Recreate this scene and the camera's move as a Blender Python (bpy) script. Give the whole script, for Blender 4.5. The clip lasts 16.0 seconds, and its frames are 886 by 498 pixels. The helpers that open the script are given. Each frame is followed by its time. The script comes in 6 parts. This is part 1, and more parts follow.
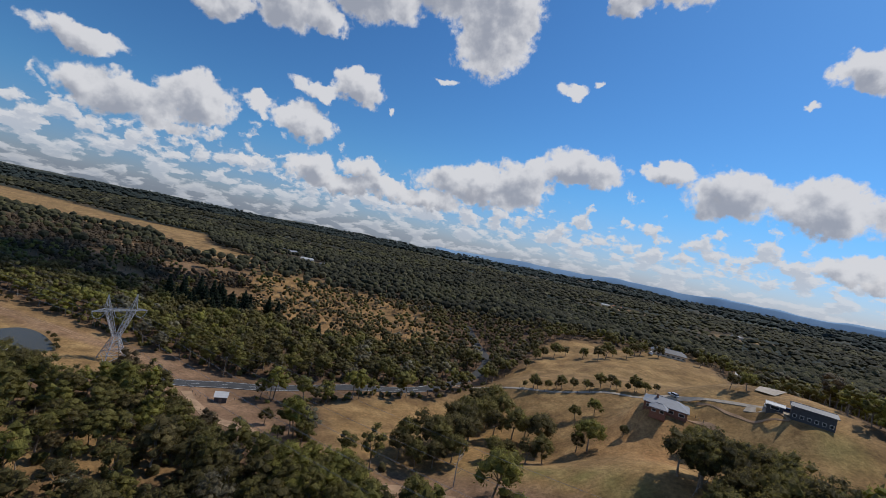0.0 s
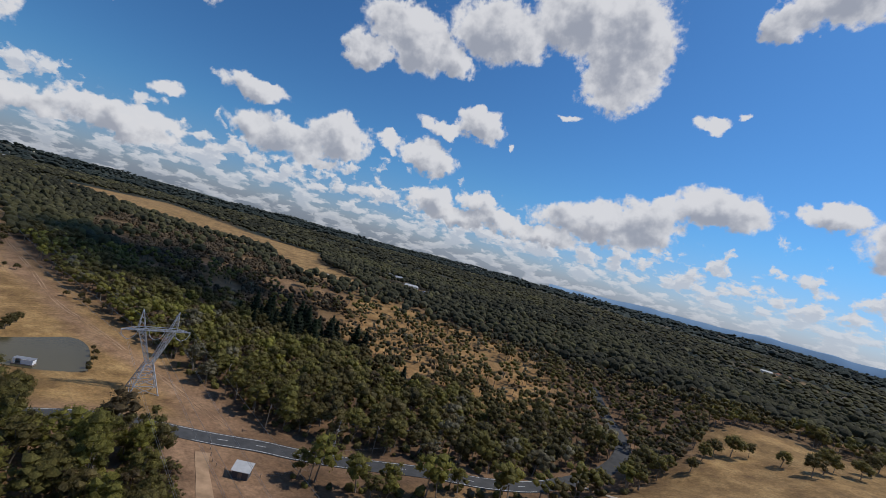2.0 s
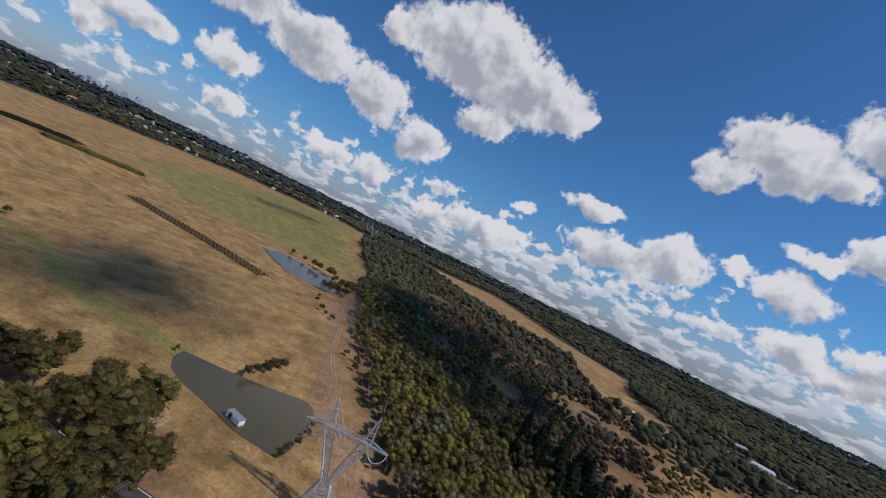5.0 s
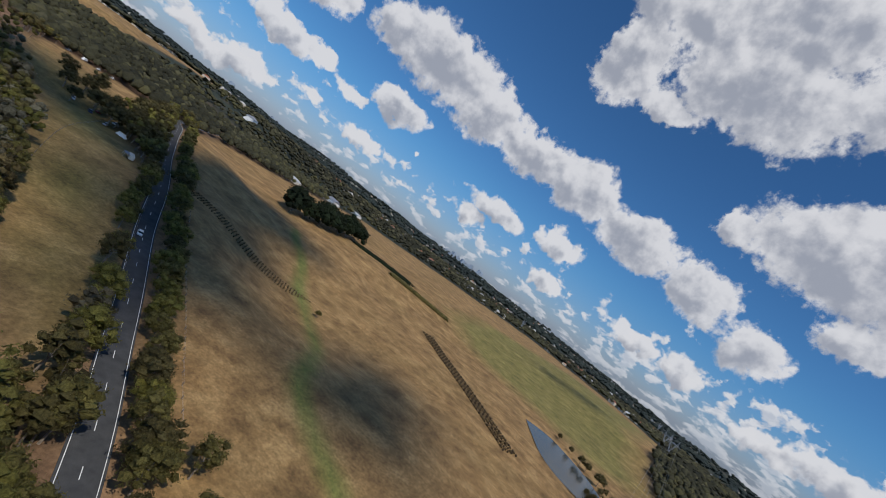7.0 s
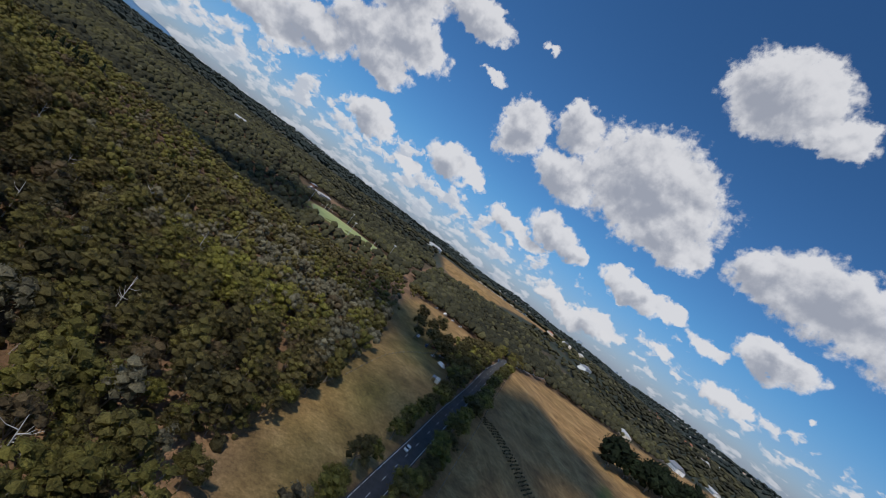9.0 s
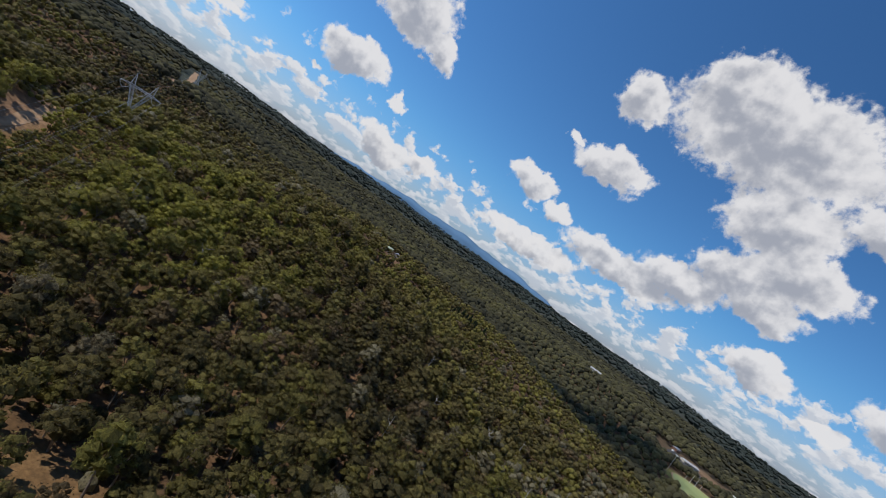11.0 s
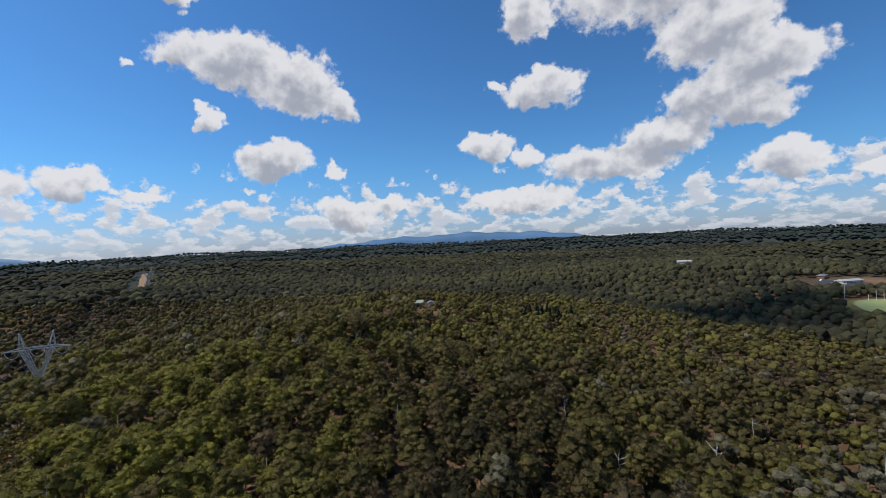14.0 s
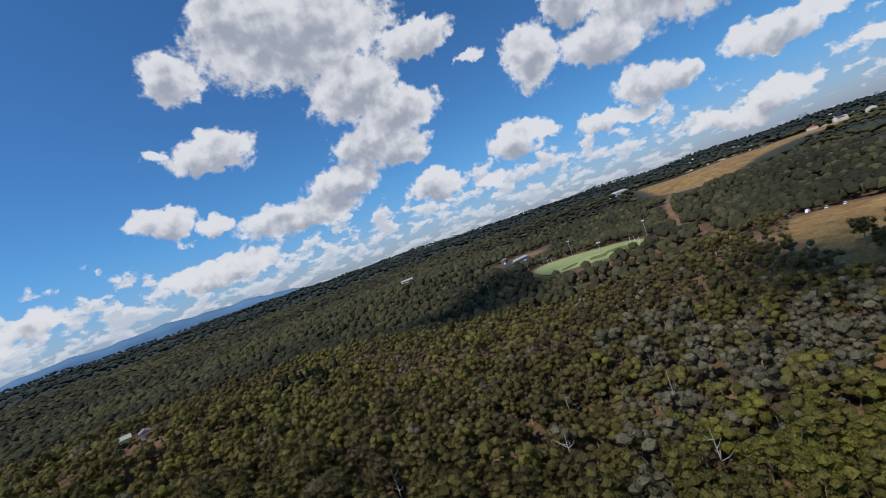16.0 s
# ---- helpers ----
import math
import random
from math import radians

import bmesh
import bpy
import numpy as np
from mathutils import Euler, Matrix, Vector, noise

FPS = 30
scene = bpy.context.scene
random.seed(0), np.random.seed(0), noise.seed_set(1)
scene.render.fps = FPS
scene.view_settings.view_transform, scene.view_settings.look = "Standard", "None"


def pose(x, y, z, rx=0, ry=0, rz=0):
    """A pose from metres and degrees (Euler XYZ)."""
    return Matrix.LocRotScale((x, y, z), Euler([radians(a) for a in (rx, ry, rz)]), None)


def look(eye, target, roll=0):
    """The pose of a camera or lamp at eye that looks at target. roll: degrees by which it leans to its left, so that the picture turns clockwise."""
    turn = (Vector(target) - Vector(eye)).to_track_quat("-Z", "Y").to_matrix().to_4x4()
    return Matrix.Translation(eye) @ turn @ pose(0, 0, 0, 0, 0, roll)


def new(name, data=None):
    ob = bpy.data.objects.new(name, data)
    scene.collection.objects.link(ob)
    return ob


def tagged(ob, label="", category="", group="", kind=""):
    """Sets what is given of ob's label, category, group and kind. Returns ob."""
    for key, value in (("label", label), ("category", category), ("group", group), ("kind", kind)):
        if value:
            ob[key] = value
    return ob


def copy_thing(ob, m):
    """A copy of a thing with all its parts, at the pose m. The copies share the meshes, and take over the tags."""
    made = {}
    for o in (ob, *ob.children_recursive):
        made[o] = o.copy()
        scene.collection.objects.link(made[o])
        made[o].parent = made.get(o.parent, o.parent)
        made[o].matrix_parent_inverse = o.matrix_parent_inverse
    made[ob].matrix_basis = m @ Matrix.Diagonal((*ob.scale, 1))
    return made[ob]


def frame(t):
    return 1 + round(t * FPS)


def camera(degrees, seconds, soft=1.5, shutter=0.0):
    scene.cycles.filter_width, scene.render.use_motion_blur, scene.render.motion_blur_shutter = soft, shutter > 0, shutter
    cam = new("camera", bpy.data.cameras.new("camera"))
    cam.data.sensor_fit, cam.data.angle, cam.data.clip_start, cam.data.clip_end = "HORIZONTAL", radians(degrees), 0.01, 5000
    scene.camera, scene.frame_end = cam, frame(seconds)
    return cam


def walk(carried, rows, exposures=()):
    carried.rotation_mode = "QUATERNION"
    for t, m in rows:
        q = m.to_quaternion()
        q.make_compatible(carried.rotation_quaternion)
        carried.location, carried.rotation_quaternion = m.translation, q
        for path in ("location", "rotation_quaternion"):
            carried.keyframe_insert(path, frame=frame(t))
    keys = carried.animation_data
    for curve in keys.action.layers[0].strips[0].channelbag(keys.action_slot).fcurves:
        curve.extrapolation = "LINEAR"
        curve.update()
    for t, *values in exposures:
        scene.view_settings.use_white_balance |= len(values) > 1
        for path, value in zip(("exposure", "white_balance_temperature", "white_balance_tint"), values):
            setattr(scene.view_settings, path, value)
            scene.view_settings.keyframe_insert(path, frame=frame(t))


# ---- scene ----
cam = camera(90.3, 16.0, soft=0.6)
PATH = [
    (0.0, pose(-0.0, -0.0, 80.0, 88.91, -11.48, 5.27)),
    (0.5, pose(-2.6, 18.4, 78.1, 89.11, -14.89, 11.30)),
    (1.0, pose(-5.4, 36.3, 76.6, 89.15, -15.81, 15.02)),
    (1.5, pose(-8.6, 53.2, 75.7, 89.26, -15.47, 17.64)),
    (2.0, pose(-12.3, 68.8, 75.6, 89.88, -14.93, 20.21)),
    (2.5, pose(-16.6, 83.3, 76.1, 89.97, -17.65, 26.54)),
    (3.0, pose(-22.0, 96.7, 76.3, 89.95, -19.56, 33.24)),
    (3.5, pose(-28.7, 108.8, 76.1, 89.97, -21.42, 40.86)),
    (3.7, pose(-31.7, 113.4, 75.9, 90.05, -22.09, 43.87)),
    (5.8, pose(-82.2, 151.6, 69.6, 89.96, -30.85, 76.26)),
    (6.0, pose(-87.9, 153.6, 69.4, 90.10, -33.01, 80.51)),
    (6.5, pose(-102.4, 158.1, 69.0, 89.88, -36.46, 92.99)),
    (7.0, pose(-116.5, 161.2, 69.0, 89.49, -37.36, 106.09)),
    (7.5, pose(-129.7, 162.9, 69.4, 89.30, -37.60, 118.59)),
    (8.0, pose(-141.2, 163.5, 70.3, 89.00, -37.67, 132.61)),
    (8.5, pose(-150.6, 163.5, 71.6, 88.80, -37.37, 145.75)),
    (9.0, pose(-157.8, 162.8, 73.1, 88.78, -36.84, 158.75)),
    (9.5, pose(-163.2, 161.4, 74.7, 88.55, -36.24, 172.06)),
    (10.0, pose(-167.2, 159.4, 75.9, 88.58, -35.78, -175.14)),
    (10.2, pose(-168.6, 158.4, 76.3, 88.67, -35.62, -170.03)),
    (12.3, pose(-159.8, 123.8, 82.7, 88.71, -31.96, -120.76)),
    (12.5, pose(-156.2, 120.3, 82.7, 88.76, -30.68, -119.35)),
    (13.0, pose(-146.4, 111.7, 82.7, 89.14, -22.80, -124.03)),
    (13.5, pose(-136.3, 103.2, 82.3, 89.04, -10.65, -134.46)),
    (14.0, pose(-126.4, 94.9, 81.5, 88.88, 2.69, -146.56)),
    (14.5, pose(-117.3, 86.6, 80.5, 88.60, 16.12, -163.15)),
    (15.0, pose(-109.8, 78.4, 79.9, 88.71, 19.74, -172.82)),
    (15.5, pose(-103.9, 69.5, 79.6, 88.53, 19.65, -178.03)),
    (16.0, pose(-99.0, 60.2, 79.4, 88.55, 19.01, 176.60)),
]
walk(cam, PATH, [(0.0, -0.08, 6620, 10), (3.7, -0.04, 6620, 10), (8.0, -0.06, 6600, 10), (10.2, 0.04, 6700, 10), (12.3, 0.12, 6900, 10), (13.3, 0.11, 6900, 10), (14.5, 0.09, 6540, 10), (16.0, 0.05, 6500, 10)])

# ---------------------------------------------------------------- sky, sun
# cumulus groups: bearing, height above the horizon, half width, half height (degrees)
CLOUDS_NE = [(53.5, 23.0, 3.0, 1.8), (58.2, 20.2, 1.1, 0.6), (55, 10.6, 5.2, 2.8), (52, 5.0, 4.2, 1.5), (63, 11.1, 5.3, 2.8), (70, 13.0, 2.8, 1.4), (73, 32.7, 4.7, 2.9), (78, 30.9, 2.1, 1.8), (80, 11.9, 5.8, 2.4), (80, 21.7, 0.9, 0.9), (83, 20.6, 2.0, 1.1), (86, 12.3, 2.1, 1.0), (87, 9.6, 3.6, 2.9), (92, 7.9, 8.1, 2.4), (94, 27.3, 5.1, 6.8), (98, 4.7, 4.6, 1.5), (99, 19.5, 2.5, 0.7), (100, 30.0, 6.1, 4.0), (104, 4.9, 4.6, 1.5), (105, 15.1, 1.0, 0.6), (107, 7.0, 2.7, 1.5), (109, 16.0, 2.8, 1.9), (110, 4.4, 5.4, 1.5), (110, 27.0, 6.2, 3.5), (113, 6.0, 3.1, 1.7)]
CLOUDS_N = [(114, 14.6, 3.7, 1.3), (115, 22.1, 2.9, 2.0), (115, 10.7, 3.8, 2.0), (119, 22.9, 4.2, 3.2), (120, 4.7, 1.4, 0.8), (120, 11.4, 2.2, 1.1), (122, 24.4, 4.8, 2.8), (126, 20.8, 3.1, 2.1), (126, 9.8, 4.0, 2.8), (128, 6.2, 3.6, 1.0), (133, 7.9, 6.3, 2.2), (136, 7.9, 3.4, 1.7), (137, 12.3, 3.4, 1.6), (139, 12.4, 2.0, 0.9), (144, 4.5, 2.6, 0.8), (145, 20.9, 3.1, 2.4), (145, 9.2, 2.8, 1.1), (148, 4.2, 4.4, 1.8), (150, 21.5, 6.3, 4.2), (151, 4.8, 3.0, 1.5), (154, 16.4, 3.6, 2.4)]
CLOUDS_NW = [(155, 3.5, 3.4, 1.4), (157, 3.4, 2.6, 0.9), (159, 22.7, 9.3, 5.0), (161, 10.5, 3.9, 2.9), (163, 36.5, 5.2, 4.0), (165, 4.9, 2.7, 1.9), (168, 13.3, 3.7, 3.4), (169, 21.2, 2.5, 1.8), (171, 4.8, 2.7, 1.5), (175, 41.2, 7.6, 4.7), (176, 33.8, 9.4, 5.0), (177, 14.5, 6.4, 3.2), (183, 3.9, 3.0, 1.4), (184, 8.6, 3.0, 1.9), (184, 28.5, 4.1, 1.7), (185, 37.3, 5.0, 3.8), (186, 16.1, 4.4, 3.7), (191, 31.0, 3.8, 5.2), (193, 37.4, 4.2, 3.0), (200, 41.0, 4.2, 2.4), (206, 40.3, 4.0, 1.8), (193, 7.9, 4.6, 1.7), (193, 16.2, 6.0, 3.0), (196, 5.1, 1.9, 1.5), (201, 16.6, 5.2, 3.7)]
CLOUDS_W = [(205, 7.1, 0.9, 0.6), (209, 17.9, 7.9, 4.3), (211, 10.1, 4.4, 1.8), (212, 4.2, 3.0, 1.3), (215, 17.4, 4.9, 2.8), (218.5, 32.0, 3.2, 2.0), (217, 8.1, 2.2, 1.2), (220, 4.7, 1.8, 1.0), (221, 8.6, 2.8, 1.1), (222, 8.8, 2.8, 1.2), (226, 8.3, 3.4, 1.7), (226, 15.9, 4.2, 2.8), (226, 8.6, 4.3, 1.6), (226, 33.7, 5.6, 4.3), (227, 3.0, 2.7, 1.4), (230, 2.1, 2.6, 1.4), (232, 19.5, 9.2, 6.3), (233, 2.1, 2.2, 1.3), (235, 8.7, 2.2, 1.6), (238, 9.2, 3.8, 2.3), (240, 6.1, 3.1, 1.2)]
CLOUDS_SW = [(241, 15.4, 4.4, 3.0), (243, 21.0, 3.2, 2.5), (244, 6.9, 3.1, 1.5), (249, 17.0, 3.7, 3.7), (250, 8.6, 1.5, 1.2), (252, 25.6, 1.7, 0.8), (254, 8.8, 4.2, 2.3), (256, 19.9, 2.2, 0.7), (258, 5.0, 2.3, 1.1), (259, 5.2, 2.7, 0.9), (262, 23.9, 4.8, 2.1), (265, 6.9, 2.9, 2.2), (267, 16.7, 5.5, 2.8), (268, 12.6, 4.6, 2.2), (276, 10.6, 5.0, 2.0), (271, 20.8, 5.8, 4.0), (272, 14.2, 4.1, 2.6), (276, 28.0, 11.5, 5.4), (282, 30.7, 5.2, 3.9), (283, 8.2, 7.9, 2.1), (290, 18.0, 5.1, 2.2), (291.5, 25.8, 3.2, 2.9), (333, 27.1, 1.6, 1.5), (292, 10.1, 2.1, 1.3), (293, 4.7, 6.4, 1.6)]
CLOUDS_S = [(296, 19.2, 1.5, 1.0), (297, 11.7, 3.6, 1.9), (310, 4.6, 2.7, 1.5), (315, 4.1, 3.9, 1.9), (316, 17.0, 2.1, 2.1), (317, 9.4, 2.3, 1.0), (321, 19.4, 5.5, 3.5), (324, 10.7, 4.5, 2.3), (326, 7.0, 1.9, 0.7), (328, 21.3, 7.1, 3.0), (331, 15.1, 1.4, 1.3), (333, 20.8, 2.8, 1.4), (338, 19.4, 1.4, 0.7), (338, 6.3, 3.6, 1.0), (343, 7.3, 2.8, 1.7), (351, 7.0, 5.1, 1.6), (361, 8.2, 2.3, 1.8), (366, 11.1, 3.9, 3.6)]

SUN_AZ, SUN_EL = 40.0, 52.0


def sky_world():
    world = bpy.data.worlds.new("sky")
    scene.world = world
    world.use_nodes = True
    nt = world.node_tree
    nt.nodes.clear()
    N, L = nt.nodes.new, nt.links.new

    def math_node(op, a, b=None, c=None, clamp=False):
        n = N("ShaderNodeMath")
        n.operation, n.use_clamp = op, clamp
        for i, v in enumerate((a, b, c)):
            if v is None:
                continue
            if isinstance(v, (int, float)):
                n.inputs[i].default_value = v
            else:
                L(v, n.inputs[i])
        return n.outputs[0]

    def ramp(v, lo, hi, a=0.0, b=1.0):
        n = N("ShaderNodeMapRange")
        n.interpolation_type = "SMOOTHSTEP"
        L(v, n.inputs[0])
        for i, x in enumerate((lo, hi, a, b)):
            n.inputs[i + 1].default_value = x
        return n.outputs[0]

    def fbm(vec, scale, detail, rough=0.55, dim="3D"):
        n = N("ShaderNodeTexNoise")
        n.noise_dimensions = dim
        L(vec, n.inputs["Vector"])
        n.inputs["Scale"].default_value = scale
        n.inputs["Detail"].default_value = detail
        n.inputs["Roughness"].default_value = rough
        return n

    coord = N("ShaderNodeTexCoord").outputs["Generated"]
    sep = N("ShaderNodeSeparateXYZ")
    L(coord, sep.inputs[0])
    x, y, z = sep.outputs
    az = math_node("MULTIPLY", math_node("ARCTAN2", y, x), 57.29578)
    az = math_node("ADD", az, math_node("MULTIPLY", math_node("LESS_THAN", az, 30.0), 360.0))
    el = math_node("MULTIPLY", math_node("ARCSINE", z), 57.29578)
    flat = N("ShaderNodeCombineXYZ")
    L(az, flat.inputs[0])
    L(el, flat.inputs[1])

    # billows: the plane of bearing and height is shifted by noise at two sizes
    def shifted(base, scale, detail, amount):
        n = fbm(coord, scale, detail)
        m = N("ShaderNodeVectorMath")
        m.operation = "MULTIPLY_ADD"
        L(n.outputs["Color"], m.inputs[0])
        m.inputs[1].default_value = (amount * 1.25, amount, 0)
        m.inputs[2].default_value = (-amount * 0.625, -amount / 2, 0)
        a = N("ShaderNodeVectorMath")
        a.operation = "ADD"
        L(base, a.inputs[0])
        L(m.outputs[0], a.inputs[1])
        return a.outputs[0]

    def thickness(at, smallest):
        total = None
        for group in (CLOUDS_NE, CLOUDS_N, CLOUDS_NW, CLOUDS_W, CLOUDS_SW, CLOUDS_S):
            for a, e, w, h in group:
                if h < smallest:
                    continue
                thin = max(0.0, 1.6 - h) * 0.55
                w, h = w * (1.04 + 0.5 * thin) / math.cos(radians(e)), h * (1.04 + 0.8 * thin)
                m = N("ShaderNodeVectorMath")
                m.operation = "MULTIPLY_ADD"
                L(at, m.inputs[0])
                m.inputs[1].default_value = (1 / w, 1 / h, 0)
                m.inputs[2].default_value = (-a / w, -e / h, 0)
                d = N("ShaderNodeVectorMath")
                d.operation = "LENGTH"
                L(m.outputs[0], d.inputs[0])
                far_in = math_node("ADD", d.outputs["Value"], thin) if thin else d.outputs["Value"]
                total = far_in if total is None else math_node("SMOOTH_MIN", total, far_in, 0.18)
        return math_node("SUBTRACT", 1.0, total)

    def shifted_rows(base):
        n = fbm(base, 2.6, 3, 0.6, "2D")
        m = N("ShaderNodeVectorMath")
        m.operation = "MULTIPLY_ADD"
        L(n.outputs["Color"], m.inputs[0])
        m.inputs[1].default_value = (0.38, 0.30, 0)
        L(base, m.inputs[2])
        return m.outputs[0]

    near = shifted(shifted(flat.outputs[0], 13, 3, 4.2), 45, 4, 1.7)
    fine = fbm(coord, 60, 8, 0.6).outputs["Fac"]
    body = thickness(near, 0.0)
    cover = math_node("ADD", body, math_node("MULTIPLY", math_node("SUBTRACT", fine, 0.5), 0.66))
    cover = ramp(cover, -0.06, 0.22)

    lifted = N("ShaderNodeVectorMath")
    lifted.operation = "ADD"
    L(near, lifted.inputs[0])
    lifted.inputs[1].default_value = (-0.6, 1.5, 0)
    above = thickness(lifted.outputs[0], 1.3)
    lump = fbm(coord, 20, 4, 0.55).outputs["Fac"]
    above = math_node("ADD", above, math_node("MULTIPLY", math_node("SUBTRACT", lump, 0.5), 1.1))
    # billows catch the light on the side of the sun: the same noise, a little higher and towards the sun
    toward = N("ShaderNodeVectorMath")
    toward.operation = "ADD"
    L(coord, toward.inputs[0])
    toward.inputs[1].default_value = (0.007, 0.006, 0.016)
    relief = math_node("SUBTRACT", fbm(toward.outputs[0], 24, 5, 0.52).outputs["Fac"], fbm(coord, 24, 5, 0.52).outputs["Fac"])
    grey = ramp(math_node("ADD", above, math_node("MULTIPLY", relief, 1.5)), -0.12, 0.98)

    # small cumulus crowded towards the horizon, smaller the lower they stand
    squeeze = math_node("MULTIPLY", math_node("LOGARITHM", math_node("MAXIMUM", math_node("ADD", el, 5.0), 0.5), 2.71828), 5.0)
    rows = N("ShaderNodeCombineXYZ")
    L(math_node("MULTIPLY", az, 0.36), rows.inputs[0])
    L(squeeze, rows.inputs[1])
    rows = shifted_rows(rows.outputs[0])
    low = fbm(rows, 1.0, 5, 0.54, "2D").outputs["Fac"]
    bias = math_node("ADD", ramp(el, 0.0, 5.0, 0.055, 0.085), math_node("ADD", ramp(el, 3.0, 11.0, 0.0, -0.26), ramp(el, 10.5, 14.0, 0.0, -0.6)))
    west = math_node("MULTIPLY", ramp(az, 160.0, 185.0), ramp(az, 225.0, 250.0, 1.0, 0.0))
    bias = math_node("SUBTRACT", bias, math_node("MULTIPLY", west, 0.085))
    low_cover = ramp(math_node("ADD", low, bias), 0.505, 0.63)
    up = N("ShaderNodeVectorMath")
    up.operation = "ADD"
    L(rows, up.inputs[0])
    up.inputs[1].default_value = (-0.05, 0.34, 0)
    low_above = fbm(up.outputs[0], 1.0, 5, 0.58, "2D").outputs["Fac"]
    low_grey = ramp(math_node("ADD", low_above, bias), 0.53, 0.70)

    sky = N("ShaderNodeTexSky")
    sky.sky_type = "NISHITA"
    sky.sun_disc = False
    sky.sun_elevation, sky.sun_rotation = radians(SUN_EL), radians(90 - SUN_AZ)
    sky.altitude, sky.air_density, sky.dust_density, sky.ozone_density = 200, 1.0, 0.35, 1.0

    def mix(f, a, b):
        n = N("ShaderNodeMix")
        n.data_type = "RGBA"
        L(f, n.inputs[0])
        for v, i in ((a, 6), (b, 7)):
            if isinstance(v, tuple):
                n.inputs[i].default_value = (*v, 1)
            else:
                L(v, n.inputs[i])
        return n.outputs[2]

    def deepened(c):
        n = N("ShaderNodeMix")
        n.data_type, n.blend_type = "RGBA", "MULTIPLY"
        n.inputs[0].default_value = 1.0
        L(c, n.inputs[6])
        L(mix(ramp(el, -1.0, 10.0), (0.42, 0.55, 0.96), (0.33, 0.70, 1.07)), n.inputs[7])
        return n.outputs[2]

    around = math_node("ADD", 1.03, math_node("MULTIPLY", math_node("COSINE", math_node("MULTIPLY", math_node("SUBTRACT", az, 365.0), 0.0174533)), 0.20))
    even = N("ShaderNodeVectorMath")
    even.operation = "SCALE"
    L(deepened(sky.outputs[0]), even.inputs[0])
    L(around, even.inputs["Scale"])
    clear = even.outputs[0]
    white, base = (6.9, 7.05, 7.5), (3.3, 3.6, 4.35)
    out = mix(math_node("MULTIPLY", low_cover, ramp(el, -0.5, 4.0, 0.55, 0.95)), clear, mix(low_grey, (6.6, 6.85, 7.4), (5.0, 5.45, 6.3)))
    out = mix(math_node("MULTIPLY", cover, 0.97), out, mix(grey, white, base))
    bg = N("ShaderNodeBackground")
    bg.inputs["Strength"].default_value = 0.1
    L(out, bg.inputs["Color"])
    L(bg.outputs[0], N("ShaderNodeOutputWorld").inputs["Surface"])


sky_world()
sun = new("sun", bpy.data.lights.new("sun", "SUN"))
sun.data.energy, sun.data.angle, sun.data.color = 3.2, radians(0.53), (1.0, 0.95, 0.87)
sun.matrix_world = look((400, 336, 667), (0, 0, 0))


# ---------------------------------------------------------------- materials
def mat(name, build, rough=0.9):
    m = bpy.data.materials.new(name)
    m.use_nodes = True
    nt = m.node_tree
    p = nt.nodes["Principled BSDF"]
    p.inputs["Roughness"].default_value = rough
    p.inputs["Specular IOR Level"].default_value = 0.25
    build(nt, p)
    return m


def noise_node(nt, scale, detail=4.0, rough=0.55, coords="Object", stretch=None):
    tc = nt.nodes.new("ShaderNodeTexCoord")
    n = nt.nodes.new("ShaderNodeTexNoise")
    vec = tc.outputs[coords]
    if stretch:
        mp = nt.nodes.new("ShaderNodeMapping")
        mp.inputs["Scale"].default_value = stretch[:3]
        mp.inputs["Rotation"].default_value = (0, 0, stretch[3] if len(stretch) > 3 else 0)
        nt.links.new(vec, mp.inputs[0])
        vec = mp.outputs[0]
    nt.links.new(vec, n.inputs["Vector"])
    n.inputs["Scale"].default_value, n.inputs["Detail"].default_value, n.inputs["Roughness"].default_value = scale, detail, rough
    return n.outputs["Fac"]


def ramp_node(nt, fac, *stops):
    r = nt.nodes.new("ShaderNodeValToRGB")
    while len(r.color_ramp.elements) < len(stops):
        r.color_ramp.elements.new(0.5)
    for e, (p, c) in zip(r.color_ramp.elements, stops):
        e.position, e.color = p, (*c, 1)
    nt.links.new(fac, r.inputs[0])
    return r.outputs[0]


def mix_node(nt, f, a, b, mode="MIX"):
    n = nt.nodes.new("ShaderNodeMix")
    n.data_type, n.blend_type = "RGBA", mode
    for v, i in ((f, 0), (a, 6), (b, 7)):
        if isinstance(v, (int, float)):
            n.inputs[i].default_value = v
        elif isinstance(v, tuple):
            n.inputs[i].default_value = (*v, 1)
        else:
            nt.links.new(v, n.inputs[i])
    return n.outputs[2]


def bump_node(nt, p, height, strength=0.4, distance=0.1):
    b = nt.nodes.new("ShaderNodeBump")
    b.inputs["Strength"].default_value, b.inputs["Distance"].default_value = strength, distance
    nt.links.new(height, b.inputs["Height"])
    nt.links.new(b.outputs[0], p.inputs["Normal"])


def attr_node(nt, name):
    a = nt.nodes.new("ShaderNodeAttribute")
    a.attribute_name = name
    return a.outputs["Fac"]


def plain(name, c, rough=0.6, vary=0.15, scale=1.5, metal=0.0, bump=0.0):
    def build(nt, p):
        f = noise_node(nt, scale, 5)
        dark = tuple(v * (1 - vary) for v in c)
        light = tuple(min(1, v * (1 + vary)) for v in c)
        nt.links.new(ramp_node(nt, f, (0.3, dark), (0.7, light)), p.inputs["Base Color"])
        p.inputs["Metallic"].default_value = metal
        if bump:
            bump_node(nt, p, noise_node(nt, scale * 8, 4), bump, 0.02)
    return mat(name, build, rough)


